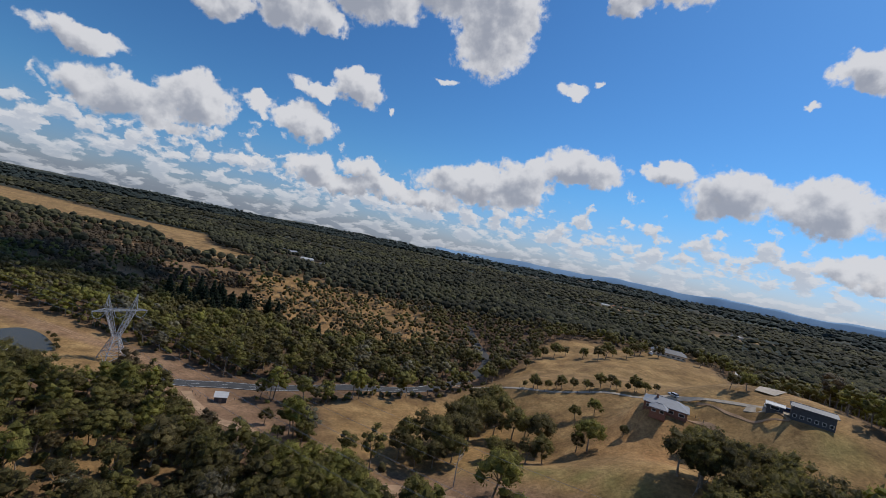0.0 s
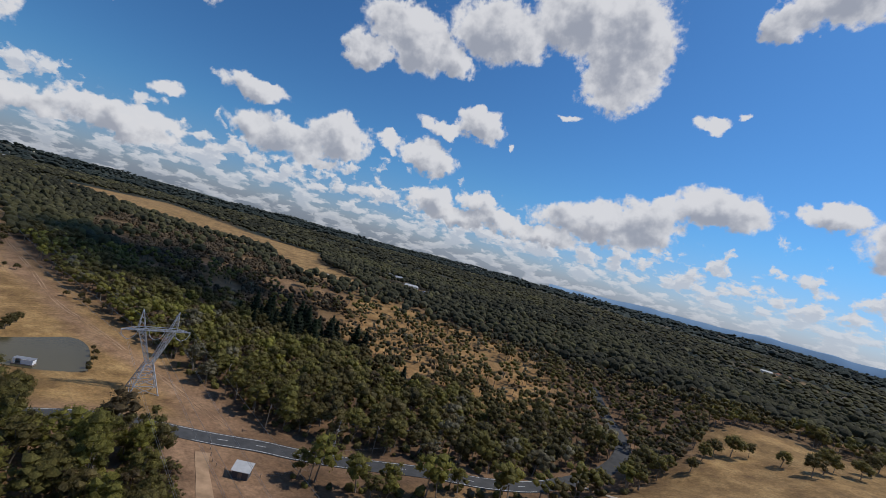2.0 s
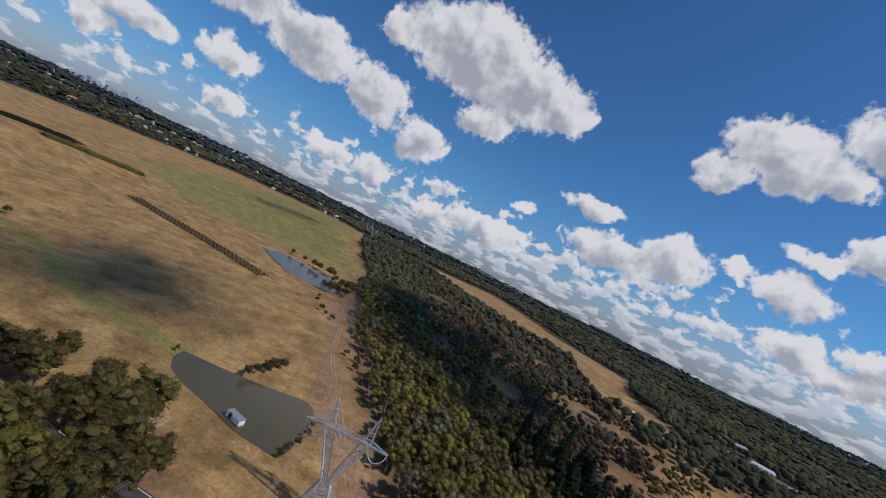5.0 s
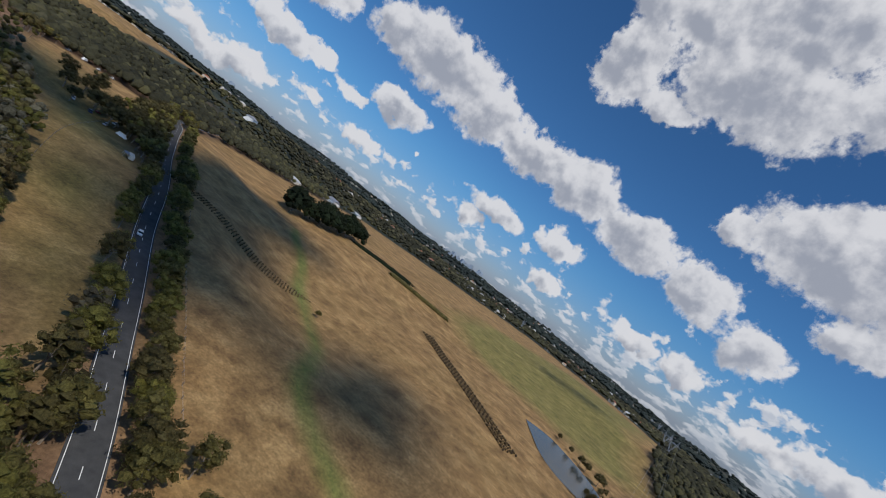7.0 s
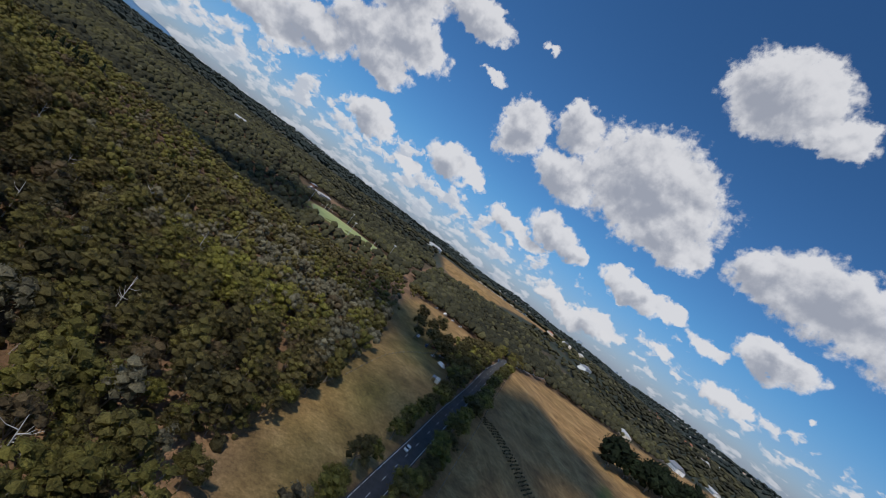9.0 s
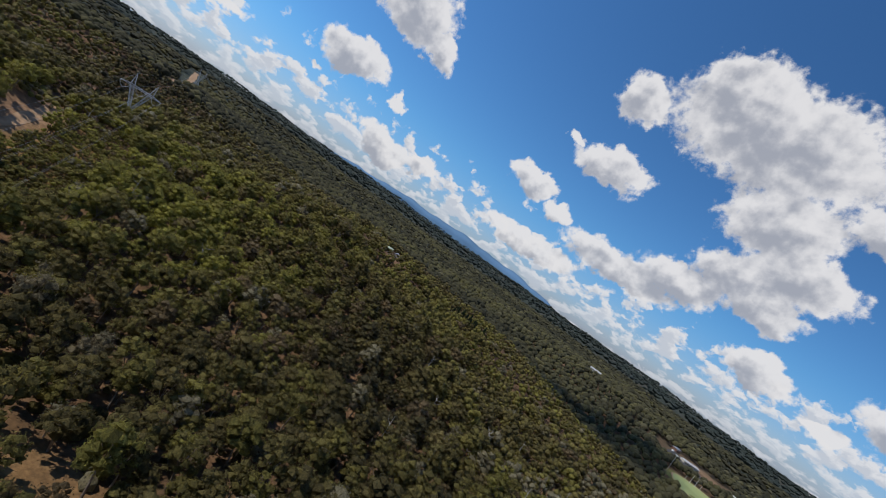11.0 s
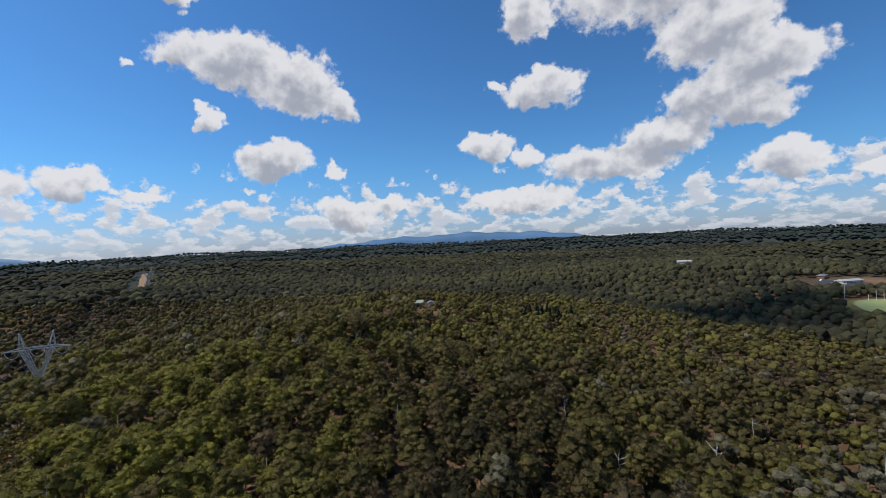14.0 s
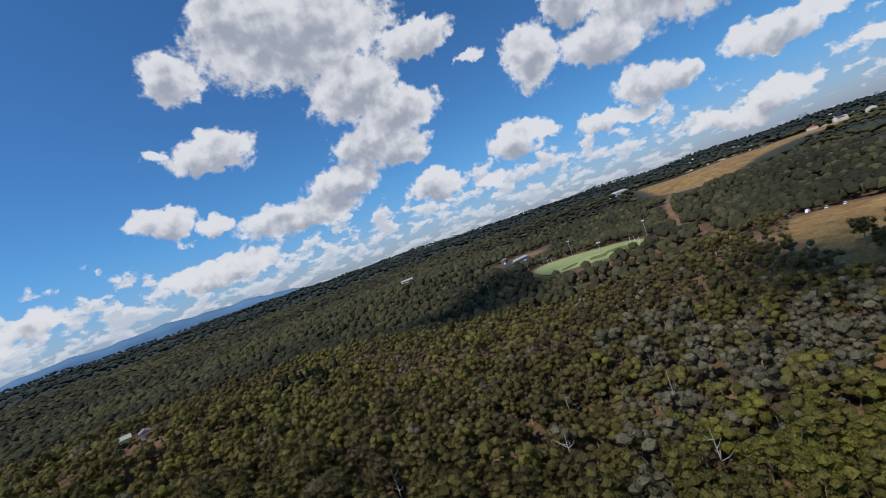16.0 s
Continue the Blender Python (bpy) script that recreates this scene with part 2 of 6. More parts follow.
def ground_build(nt, p):
    big, mid, small = noise_node(nt, 0.012, 5), noise_node(nt, 0.09, 6, 0.6), noise_node(nt, 0.9, 6, 0.65)
    streak = noise_node(nt, 0.25, 5, 0.6, stretch=(1.0, 0.35, 1.0, 0.7))
    dry = ramp_node(nt, mid, (0.30, (0.148, 0.082, 0.033)), (0.5, (0.285, 0.167, 0.066)), (0.70, (0.420, 0.266, 0.112)))
    dry = mix_node(nt, 0.15, dry, ramp_node(nt, streak, (0.32, (0.145, 0.088, 0.034)), (0.68, (0.34, 0.225, 0.094))))
    dry = mix_node(nt, ramp_node(nt, big, (0.45, (0, 0, 0)), (0.7, (0.18, 0.18, 0.18))), dry, (0.185, 0.136, 0.042))
    green = ramp_node(nt, mid, (0.25, (0.10, 0.125, 0.025)), (0.75, (0.175, 0.19, 0.05)))
    bare = ramp_node(nt, mid, (0.25, (0.19, 0.105, 0.058)), (0.75, (0.34, 0.21, 0.125)))
    litter = ramp_node(nt, mid, (0.25, (0.082, 0.050, 0.028)), (0.6, (0.150, 0.088, 0.048)), (0.85, (0.27, 0.145, 0.074)))
    far = ramp_node(nt, mid, (0.3, (0.026, 0.036, 0.028)), (0.7, (0.05, 0.06, 0.042)))
    c = mix_node(nt, attr_node(nt, "dry"), litter, dry)
    c = mix_node(nt, attr_node(nt, "green"), c, green)
    c = mix_node(nt, attr_node(nt, "straw"), c, ramp_node(nt, mid, (0.3, (0.25, 0.125, 0.045)), (0.7, (0.47, 0.27, 0.115))))
    c = mix_node(nt, attr_node(nt, "bare"), c, bare)
    c = mix_node(nt, attr_node(nt, "far"), c, far)
    c = mix_node(nt, 0.6, c, ramp_node(nt, small, (0.32, (0.25, 0.25, 0.25)), (0.68, (0.72, 0.72, 0.72))), "OVERLAY")
    c = mix_node(nt, 0.4, c, ramp_node(nt, noise_node(nt, 0.035, 7, 0.62), (0.35, (0.28, 0.28, 0.28)), (0.65, (0.68, 0.68, 0.68))), "OVERLAY")
    tuft = noise_node(nt, 0.33, 8, 0.7)
    c = mix_node(nt, 0.36, c, ramp_node(nt, tuft, (0.36, (0.27, 0.27, 0.27)), (0.64, (0.70, 0.70, 0.70))), "OVERLAY")
    tc = nt.nodes.new("ShaderNodeTexCoord")
    swath = nt.nodes.new("ShaderNodeTexWave")
    swath.inputs["Scale"].default_value, swath.inputs["Distortion"].default_value = 0.11, 3.0
    swath.inputs["Detail"].default_value, swath.inputs["Detail Scale"].default_value = 3.0, 0.25
    nt.links.new(tc.outputs["Object"], swath.inputs["Vector"])
    mown = nt.nodes.new("ShaderNodeMath")
    mown.operation = "MULTIPLY"
    nt.links.new(attr_node(nt, "dry"), mown.inputs[0])
    nt.links.new(ramp_node(nt, noise_node(nt, 0.016, 2), (0.56, (0, 0, 0)), (0.66, (0.22, 0.22, 0.22))), mown.inputs[1])
    c = mix_node(nt, mown.outputs[0], c, ramp_node(nt, swath.outputs["Fac"], (0.2, (0.34, 0.34, 0.34)), (0.8, (0.64, 0.64, 0.64))), "OVERLAY")
    nt.links.new(c, p.inputs["Base Color"])
    bump_node(nt, p, tuft, 0.6, 0.6)


def leaf_build(stops, speckle=0.6):
    def build(nt, p):
        tint = attr_node(nt, "tint")
        geo = nt.nodes.new("ShaderNodeNewGeometry")
        c = ramp_node(nt, tint, *stops)
        v = ramp_node(nt, geo.outputs["Random Per Island"], (0.0, (0.22, 0.22, 0.22)), (1.0, (0.84, 0.84, 0.84)))
        c = mix_node(nt, speckle, c, v, "OVERLAY")
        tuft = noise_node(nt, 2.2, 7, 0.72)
        # hollows between leaf tufts darkened in the colour, standing for their shade
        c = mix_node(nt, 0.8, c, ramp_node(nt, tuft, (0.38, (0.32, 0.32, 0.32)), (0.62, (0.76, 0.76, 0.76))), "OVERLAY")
        nt.links.new(c, p.inputs["Base Color"])
        p.inputs["Specular IOR Level"].default_value = 0.2
        puff = nt.nodes.new("ShaderNodeAttribute")
        puff.attribute_name = "puff"
        turned = nt.nodes.new("ShaderNodeVectorTransform")
        turned.vector_type, turned.convert_from, turned.convert_to = "NORMAL", "OBJECT", "WORLD"
        nt.links.new(puff.outputs["Vector"], turned.inputs[0])
        soft_n = nt.nodes.new("ShaderNodeMix")
        soft_n.data_type = "VECTOR"
        soft_n.inputs[0].default_value = 0.9
        nt.links.new(geo.outputs["Normal"], soft_n.inputs[4])
        nt.links.new(turned.outputs[0], soft_n.inputs[5])
        rough_n = nt.nodes.new("ShaderNodeBump")
        rough_n.inputs["Strength"].default_value, rough_n.inputs["Distance"].default_value = 1.0, 0.6
        nt.links.new(tuft, rough_n.inputs["Height"])
        nt.links.new(soft_n.outputs[1], rough_n.inputs["Normal"])
        nt.links.new(rough_n.outputs[0], p.inputs["Normal"])
        tr = nt.nodes.new("ShaderNodeBsdfTranslucent")
        nt.links.new(c, tr.inputs["Color"])
        ms = nt.nodes.new("ShaderNodeMixShader")
        ms.inputs[0].default_value = 0.5
        nt.links.new(p.outputs[0], ms.inputs[1])
        nt.links.new(tr.outputs[0], ms.inputs[2])
        nt.links.new(ms.outputs[0], nt.nodes["Material Output"].inputs["Surface"])
    return build


GUM_STOPS = ((0.0, (0.068, 0.060, 0.030)), (0.3, (0.150, 0.124, 0.046)), (0.55, (0.203, 0.182, 0.051)),
             (0.77, (0.266, 0.252, 0.054)), (0.82, (0.165, 0.122, 0.062)), (0.85, (0.155, 0.116, 0.064)), (0.9, (0.21, 0.188, 0.118)), (1.0, (0.265, 0.243, 0.160)))
M_GROUND = mat("dry_ground", ground_build, 1.0)
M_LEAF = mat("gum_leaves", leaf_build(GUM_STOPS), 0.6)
# farther leaves, greyer then bluer: haze of distance put into their colour
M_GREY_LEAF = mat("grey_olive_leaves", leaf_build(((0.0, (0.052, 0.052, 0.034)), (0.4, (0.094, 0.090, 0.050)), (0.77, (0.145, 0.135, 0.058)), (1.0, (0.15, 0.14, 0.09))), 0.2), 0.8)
M_FAR_LEAF = mat("haze_tinted_leaves", leaf_build(((0.0, (0.042, 0.055, 0.054)), (0.5, (0.060, 0.077, 0.068)), (1.0, (0.082, 0.096, 0.080))), 0.2), 0.9)
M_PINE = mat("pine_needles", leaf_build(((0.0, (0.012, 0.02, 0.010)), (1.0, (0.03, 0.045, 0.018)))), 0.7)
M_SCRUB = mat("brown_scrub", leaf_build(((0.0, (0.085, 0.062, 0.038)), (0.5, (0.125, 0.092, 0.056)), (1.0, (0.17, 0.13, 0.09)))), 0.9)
M_BARK = plain("pale_bark", (0.24, 0.20, 0.16), 0.9, 0.35, 0.8)


def asphalt_build(nt, p):
    a, b = noise_node(nt, 0.35, 5), noise_node(nt, 9, 4, 0.7)
    c = ramp_node(nt, a, (0.3, (0.046, 0.047, 0.049)), (0.7, (0.074, 0.075, 0.076)))
    nt.links.new(mix_node(nt, 0.35, c, ramp_node(nt, b, (0.3, (0.3, 0.3, 0.3)), (0.7, (0.7, 0.7, 0.7))), "OVERLAY"), p.inputs["Base Color"])
    bump_node(nt, p, b, 0.3, 0.02)


M_ASPHALT = mat("worn_asphalt", asphalt_build, 0.85)
M_LINE = plain("road_paint", (0.72, 0.72, 0.70), 0.7, 0.2, 2.0)
M_DIRT = plain("track_dirt", (0.33, 0.215, 0.13), 1.0, 0.28, 0.25, bump=0.4)
M_GRAVEL = plain("pale_gravel", (0.40, 0.34, 0.27), 1.0, 0.2, 0.5, bump=0.4)


def water_build(c):
    def build(nt, p):
        p.inputs["Base Color"].default_value = (*c, 1)
        p.inputs["Specular IOR Level"].default_value = 0.5
        p.inputs["IOR"].default_value = 1.33
        bump_node(nt, p, noise_node(nt, 0.8, 4), 0.25, 0.06)
    return build


M_WATER = mat("muddy_water", water_build((0.075, 0.064, 0.034)), 0.16)
M_WATER_B = mat("dam_water", water_build((0.042, 0.042, 0.034)), 0.18)
M_STEEL = plain("galvanised_steel", (0.52, 0.53, 0.55), 0.45, 0.12, 1.0, 0.6)
M_CABLE = plain("aluminium_cable", (0.35, 0.35, 0.36), 0.5, 0.05, 1.0, 0.5)
M_GLASSY = plain("insulator_glaze", (0.6, 0.62, 0.63), 0.3, 0.05)
M_WOOD = plain("weathered_wood", (0.22, 0.18, 0.145), 0.9, 0.3, 3.0)
M_WHITE = plain("white_paint", (0.78, 0.78, 0.76), 0.55, 0.06)
M_CREAM = plain("cream_render", (0.62, 0.56, 0.46), 0.8, 0.1)
M_BRICK = plain("red_brown_brick", (0.24, 0.12, 0.085), 0.9, 0.25, 6.0)
M_DARKWALL = plain("dark_cladding", (0.075, 0.08, 0.09), 0.6, 0.15)
M_ROOF_GREY = plain("grey_metal_roof", (0.22, 0.23, 0.25), 0.55, 0.08, 0.8, 0.1)
M_ROOF_LIGHT = plain("pale_metal_roof", (0.46, 0.46, 0.45), 0.55, 0.10, 0.8, 0.1)
M_ROOF_DARK = plain("charcoal_roof", (0.10, 0.105, 0.115), 0.5, 0.12, 0.8, 0.1)
M_ROOF_RED = plain("terracotta_tiles", (0.33, 0.14, 0.085), 0.8, 0.25, 2.5)
M_GLASS = plain("dark_window_glass", (0.03, 0.035, 0.04), 0.08, 0.1)
M_RUBBER = plain("tyre_rubber", (0.02, 0.02, 0.02), 0.9, 0.1)
M_GREENROOF = plain("pale_green_roof", (0.36, 0.41, 0.30), 0.5, 0.08, 0.8)


# ---------------------------------------------------------------- shape of the land
VALLEY = [(0, 0, 4), (25, -36, 19), (10, -100, 16), (-98, 182, -7), (-103, 209, -8), (-117, 213, -6), (-125, 149, 2), (-185, 168, -2), (-227, 175, -4),
          (-170, 200, -6), (-160, 100, 0), (-60, 80, -4), (-120, 20, 0), (-149, -71, 0), (-100, -150, 0), (0, 200, -8), (0, 300, -10)]
WEST = [(-276, -31, 10), (-386, -143, 15), (-350, 58, -6), (-481, -94, 4), (-590, -66, 6), (-515, 90, -4), (-387, 193, -2),
        (-465, 230, -2), (-900, 410, 18), (-774, -228, 8), (-230, 30, 3), (-200, -80, 6)]
SOUTH = [(-302, -191, 17), (-291, -341, 14), (-220, -429, 9), (-531, -700, 24), (-570, -925, 40), (-650, -730, 38), (-750, -760, 44), (-1000, -840, 44), (-560, -600, 24), (-68, -614, 26), (66, -158, 33),
         (49, -68, 36), (-4, -230, 13), (-195, -285, -8), (-165, -350, -6), (-235, -265, -2), (-255, -345, 12), (400, 0, 40), (1026, -374, 45)]
NORTH = [(-324, 542, 6), (-328, 730, 8), (-162, 348, -14), (-100, 300, -12), (274, 644, -8), (-3, 144, -3), (200, 60, 16), (300, 300, 18),
         (7, 133, -30.0), (15, 125, -30.0), (25, 119, 3.3), (40, 109, 20.0), (44, 121, 1.8), (30, 145, 18.5), (16, 130, 68.5), (57, 130, 55.6), (122, 120, 35.7), (82, 179, 49.7), (119, 158, 76.0), (118, 186, 55.3), (112, 156, 21.6), (84, 160, 3.6), (108, 181, 44.5), (81, 226, 28.9), (45, 236, 17.1), (106, 302, 21.7), (129, 378, 17.5), (161, 366, 26.3), (165, 320, 28.9), (57, 315, 11.2), (10, 225, -12.7), (-20, 278, -9.0), (14, 335, -7.6), (34, 172, -11.8), (40, 195, 4.4), (60, 200, 13.1), (129, 70, 13.5), (173, 36, 19.3), (150, 120, 39.9)]
CONTROL = np.array(VALLEY + WEST + SOUTH + NORTH, float)
PADS = [(82, 179, 32.0, 8.0), (119, 158, 44.5, 8.0), (124, 189, 46.0, 6.0), (161, 366, 25.0, 12.0)]


def land(x, y):
    """Height of the ground at arrays or numbers x, y."""
    x, y = np.asarray(x, float), np.asarray(y, float)
    num, den = np.zeros(x.shape), np.zeros(x.shape)
    for cx, cy, cz in CONTROL:
        w = ((cx - x) ** 2 + (cy - y) ** 2 + 900.0) ** -2.0
        num += w * cz
        den += w
    r = np.hypot(x + 100, y)
    b = np.clip((r - 900) / 1500, 0, 1)
    b = b * b * (3 - 2 * b)
    hills = 14 * np.sin(x / 310 + 1.3) * np.cos(y / 370 - 0.4) + 9 * np.sin(x / 170 - y / 210) + 6 * np.cos(x / 97 + y / 121)
    bearing = np.arctan2(y, x + 100)
    rim = 22 - 62 * np.clip(np.cos(bearing - 1.85), 0, 1) ** 1.5 + 14 * np.cos(bearing + 1.2)
    far = 10 + (rim - 10) * np.clip((r - 1000) / 3600, 0, 1) + hills * np.clip((r - 900) / 2600, 0, 0.9)
    z = num / den * (1 - b) + far * b
    for cx, cy, cz, cr in PADS:
        level = np.clip(2.0 - np.hypot(x - cx, y - cy) / cr, 0, 1)
        z = z + (cz - z) * level * level * (3 - 2 * level)
    return z


def z_at(x, y):
    return float(land(x, y))


def inside(px, py, poly):
    px, py = np.asarray(px, float), np.asarray(py, float)
    hit = np.zeros(px.shape, bool)
    n = len(poly)
    for i in range(n):
        (x1, y1), (x2, y2) = poly[i], poly[(i + 1) % n]
        if y1 == y2:
            continue
        c = (y1 > py) != (y2 > py)
        hit ^= c & (px < (x2 - x1) * (py - y1) / (y2 - y1) + x1)
    return hit


def off_line(px, py, line):
    """Distance of points from a polyline."""
    best = np.full(np.shape(px), 1e9)
    for (x1, y1), (x2, y2) in zip(line, line[1:]):
        dx, dy = x2 - x1, y2 - y1
        t = np.clip(((px - x1) * dx + (py - y1) * dy) / (dx * dx + dy * dy), 0, 1)
        best = np.minimum(best, np.hypot(px - x1 - t * dx, py - y1 - t * dy))
    return best


ROAD = [(-560, -285), (-480, -235), (-425, -195), (-395, -155), (-357, -110), (-303, -40), (-262, 12), (-235, 47), (-210, 80), (-190, 106),
        (-167, 133), (-143, 162), (-131, 174), (-120, 184), (-106, 195), (-94, 201), (-75, 211), (-42, 229), (-31, 237), (-17, 251), (-2, 274), (10, 297), (18, 320), (20, 350), (10, 385), (0, 430)]
TRACK = [(-434, 271), (-340, 242), (-273, 221), (-229, 214), (-171, 205), (-145, 200), (-122, 196)]
TRACK_E = [(-112, 178), (-98, 166), (-88, 160), (-73, 155), (-54, 145), (-38, 137), (-22, 135), (-7, 139), (3, 135), (14, 126), (26, 118), (40, 106), (55, 93), (70, 83), (92, 73)]
LOW_SCRUB = [(8, 113), (34, 98), (52, 84), (70, 73), (96, 62), (90, 46), (62, 50), (28, 70), (0, 92)]
CORRIDOR = [(55, 93), (95, 76), (129, 66), (172, 32), (367, -76), (600, -190), (860, -311)]
DRAIN = [(-446, -48), (-417, -30), (-380, 15), (-345, 55), (-305, 85), (-265, 112), (-238, 147)]
OPEN_WEST = [(-150, 158), (-180, 125), (-200, 103), (-260, 25), (-330, -65), (-395, -140), (-440, -195), (-520, -245), (-690, -225), (-930, -245),
             (-1150, -60), (-1374, 182), (-1250, 400), (-1000, 450), (-760, 365), (-560, 330), (-440, 275), (-330, 245), (-240, 232), (-165, 215), (-126, 192), (-132, 172)]
OPEN_SOUTH = [(-172, 98), (-205, 75), (-240, 33), (-282, -22), (-300, -70), (-345, -165), (-300, -172), (-276, -138), (-240, -45), (-222, -6), (-205, 15), (-187, 55), (-170, 80)]
PADDOCK = [(-307, -198), (-287, -150), (-300, -132), (-352, -129), (-417, -173), (-383, -218), (-350, -228)]
FARM = [(-62, 190), (-40, 214), (-20, 230), (4, 253), (28, 280), (43, 318), (70, 385), (105, 400), (140, 385), (165, 372), (185, 345), (175, 300), (160, 255),
        (150, 215), (142, 180), (136, 150), (129, 124), (112, 116), (90, 112), (69, 106), (52, 105), (26, 119), (8, 137), (-10, 147), (-45, 150)]
THIN = [(-132, 105), (-105, 90), (-72, 106), (-70, 128), (-95, 134), (-125, 127)]
TALL_GRASS = [(63, 195), (80, 172), (84, 160), (72, 140), (52, 146), (44, 176)]
LANE_S = [(-285, -150), (-300, -215), (-325, -275), (-352, -370), (-427, -506), (-520, -640)]
NORTH_FIELDS = [(-262, 640, 60, 30), (-60, 700, 70, 26), (330, 1040, 130, 46), (-380, 1030, 120, 50), (60, 1180, 160, 40), (520, 900, 110, 40), (-700, 1150, 160, 60), (760, 1500, 260, 60), (330, 1650, 260, 60), (420, 560, 50, 26), (520, 330, 60, 24)]
OVAL_YARD = [(-300, -625), (-214, -598), (-200, -540), (-238, -505), (-275, -560)]
HILL_PADDOCKS = [(-520, -640), (-560, -600), (-700, -650), (-900, -690), (-1116, -763), (-1166, -913), (-960, -870), (-740, -800), (-600, -890), (-555, -780)]
SLOPE = [(-205, 350), (-160, 330), (-90, 318), (-45, 320), (-15, 385), (-50, 480), (-120, 520), (-230, 520), (-260, 470), (-205, 420)]
RIDGE_TOP = [(-900, 490), (-643, 560), (-480, 600), (-330, 488), (-250, 520), (-300, 575), (-400, 625), (-480, 745), (-660, 750), (-1000, 830)]
SCRUB = [(-318, 305), (-265, 318), (-235, 350), (-205, 352), (-205, 420), (-260, 470), (-330, 495), (-420, 560), (-560, 560), (-640, 480), (-560, 400), (-450, 350), (-370, 325)]
BARE_E = [(-14, 146), (2, 147), (14, 135), (24, 129), (36, 118), (50, 111), (46, 102), (30, 108), (16, 115), (-2, 129), (-16, 131)]
TOWER_BARE = [(-182, 208), (-160, 198), (-146, 196), (-128, 190), (-112, 196), (-108, 210), (-140, 213), (-166, 213)]
OVAL_C, OVAL_R, OVAL_TURN = (-262, -395), (44, 66), radians(28)
CLEARINGS = [(72, -166, 12), (60, -168, 9), (60, -152, 9), (48, -138, 6), (148, -161, 8), (138, -151, 7), (-65, -628, 14), (-66, -605, 12), (-584, -951, 40), (-590, -890, 40),
             (-808, -246, 40), (-690, -250, 25), (-928, -258, 30), (-848, -532, 35), (-770, -535, 40), (-679, -424, 45), (361, 70, 16), (330, 72, 16), (417, 212, 16), (119, 158, 20), (161, 366, 24), (-98, 179, 13), (-84, 174, 13), (-70, 178, 13), (-66, 166, 10), (-222, -548, 42), 
             (-314, 706, 30), (-313, 528, 22), (-430, -530, 20), (-380, -430, 14), (-345, -330, 18), (-320, -270, 16)]
POND = [(-236, 153), (-231, 163), (-226, 174), (-221, 188), (-217, 199), (-206, 199), (-190, 191), (-181, 184), (-187, 174), (-198, 166), (-212, 155), (-224, 150)]
DAM = [(-500, 196), (-505, 222), (-482, 247), (-452, 260), (-425, 262), (-411, 250), (-412, 236), (-420, 222), (-437, 211), (-468, 203)]


def part(name, bm, material, parent=None, label="", smooth=False):
    me = bpy.data.meshes.new(name)
    bm.to_mesh(me)
    bm.free()
    me.materials.append(material)
    if smooth:
        me.polygons.foreach_set("use_smooth", [True] * len(me.polygons))
    ob = new(name, me)
    ob.parent = parent
    if label:
        ob["label"] = label
    return ob


def thing(name, x, y, turn=0.0, z=None):
    ob = new(name)
    ob.matrix_basis = pose(x, y, z_at(x, y) if z is None else z, 0, 0, turn)
    return ob


def array_mesh(name, verts, faces, materials, index=None, attrs=None):
    """A mesh from arrays of points and of triangles or quads."""
    me = bpy.data.meshes.new(name)
    verts, faces = np.asarray(verts, np.float32), np.asarray(faces, np.int32)
    k = faces.shape[1]
    me.vertices.add(len(verts))
    me.vertices.foreach_set("co", verts.ravel())
    me.loops.add(faces.size)
    me.loops.foreach_set("vertex_index", faces.ravel())
    me.polygons.add(len(faces))
    me.polygons.foreach_set("loop_start", np.arange(0, faces.size, k, dtype=np.int32))
    if index is not None:
        me.polygons.foreach_set("material_index", np.asarray(index, np.int32))
    for m in materials:
        me.materials.append(m)
    for key, values in (attrs or {}).items():
        values = np.asarray(values, np.float32)
        a = me.attributes.new(key, "FLOAT" if values.ndim == 1 else "FLOAT_VECTOR", "POINT")
        a.data.foreach_set("value" if values.ndim == 1 else "vector", values.ravel())
    me.polygons.foreach_set("use_smooth", np.zeros(len(faces), bool))
    me.update(calc_edges=True)
    return me


# ---------------------------------------------------------------- ground
def axis(lo, hi, step, reach):
    core = np.arange(lo, hi + 1, step)
    out, s = [hi], step
    while out[-1] < reach:
        s = min(s * 1.12, 160)
        out.append(out[-1] + s)
    low, s = [lo], step
    while low[-1] > -reach:
        s = min(s * 1.12, 160)
        low.append(low[-1] - s)
    return np.array(low[:0:-1] + list(core) + out[1:])


def soft_mask(x, y, poly, blur=7.0):
    m = np.zeros(x.shape)
    for k in range(8):
        a = k * math.pi / 4
        m += inside(x + blur * math.cos(a), y + blur * math.sin(a), poly)
    return m / 8


def in_oval(x, y, grow=1.0):
    c, s = math.cos(OVAL_TURN), math.sin(OVAL_TURN)
    u, v = x - OVAL_C[0], y - OVAL_C[1]
    return ((u * c + v * s) / OVAL_R[0]) ** 2 + ((-u * s + v * c) / OVAL_R[1]) ** 2 < grow * grow


def wobble(x, y, s=37.0):
    return np.sin(x / s + 1.7 * np.sin(y / (1.3 * s))) * np.cos(y / (0.9 * s) - 1.1 * np.sin(x / (1.7 * s)))


def in_fields(x, y, grow=1.0):
    """How deep points lie in the small paddocks of the northern forest, 0 to 1."""
    m = np.zeros(np.shape(x))
    for cx, cy, rx, ry in NORTH_FIELDS:
        m = np.maximum(m, np.clip(1.6 - 1.4 * np.hypot((x - cx) / (rx * grow), (y - cy) / (ry * grow)), 0, 1))
    return m


def water_level(outline):
    return float(np.mean([z_at(*q) for q in outline])) - 0.6


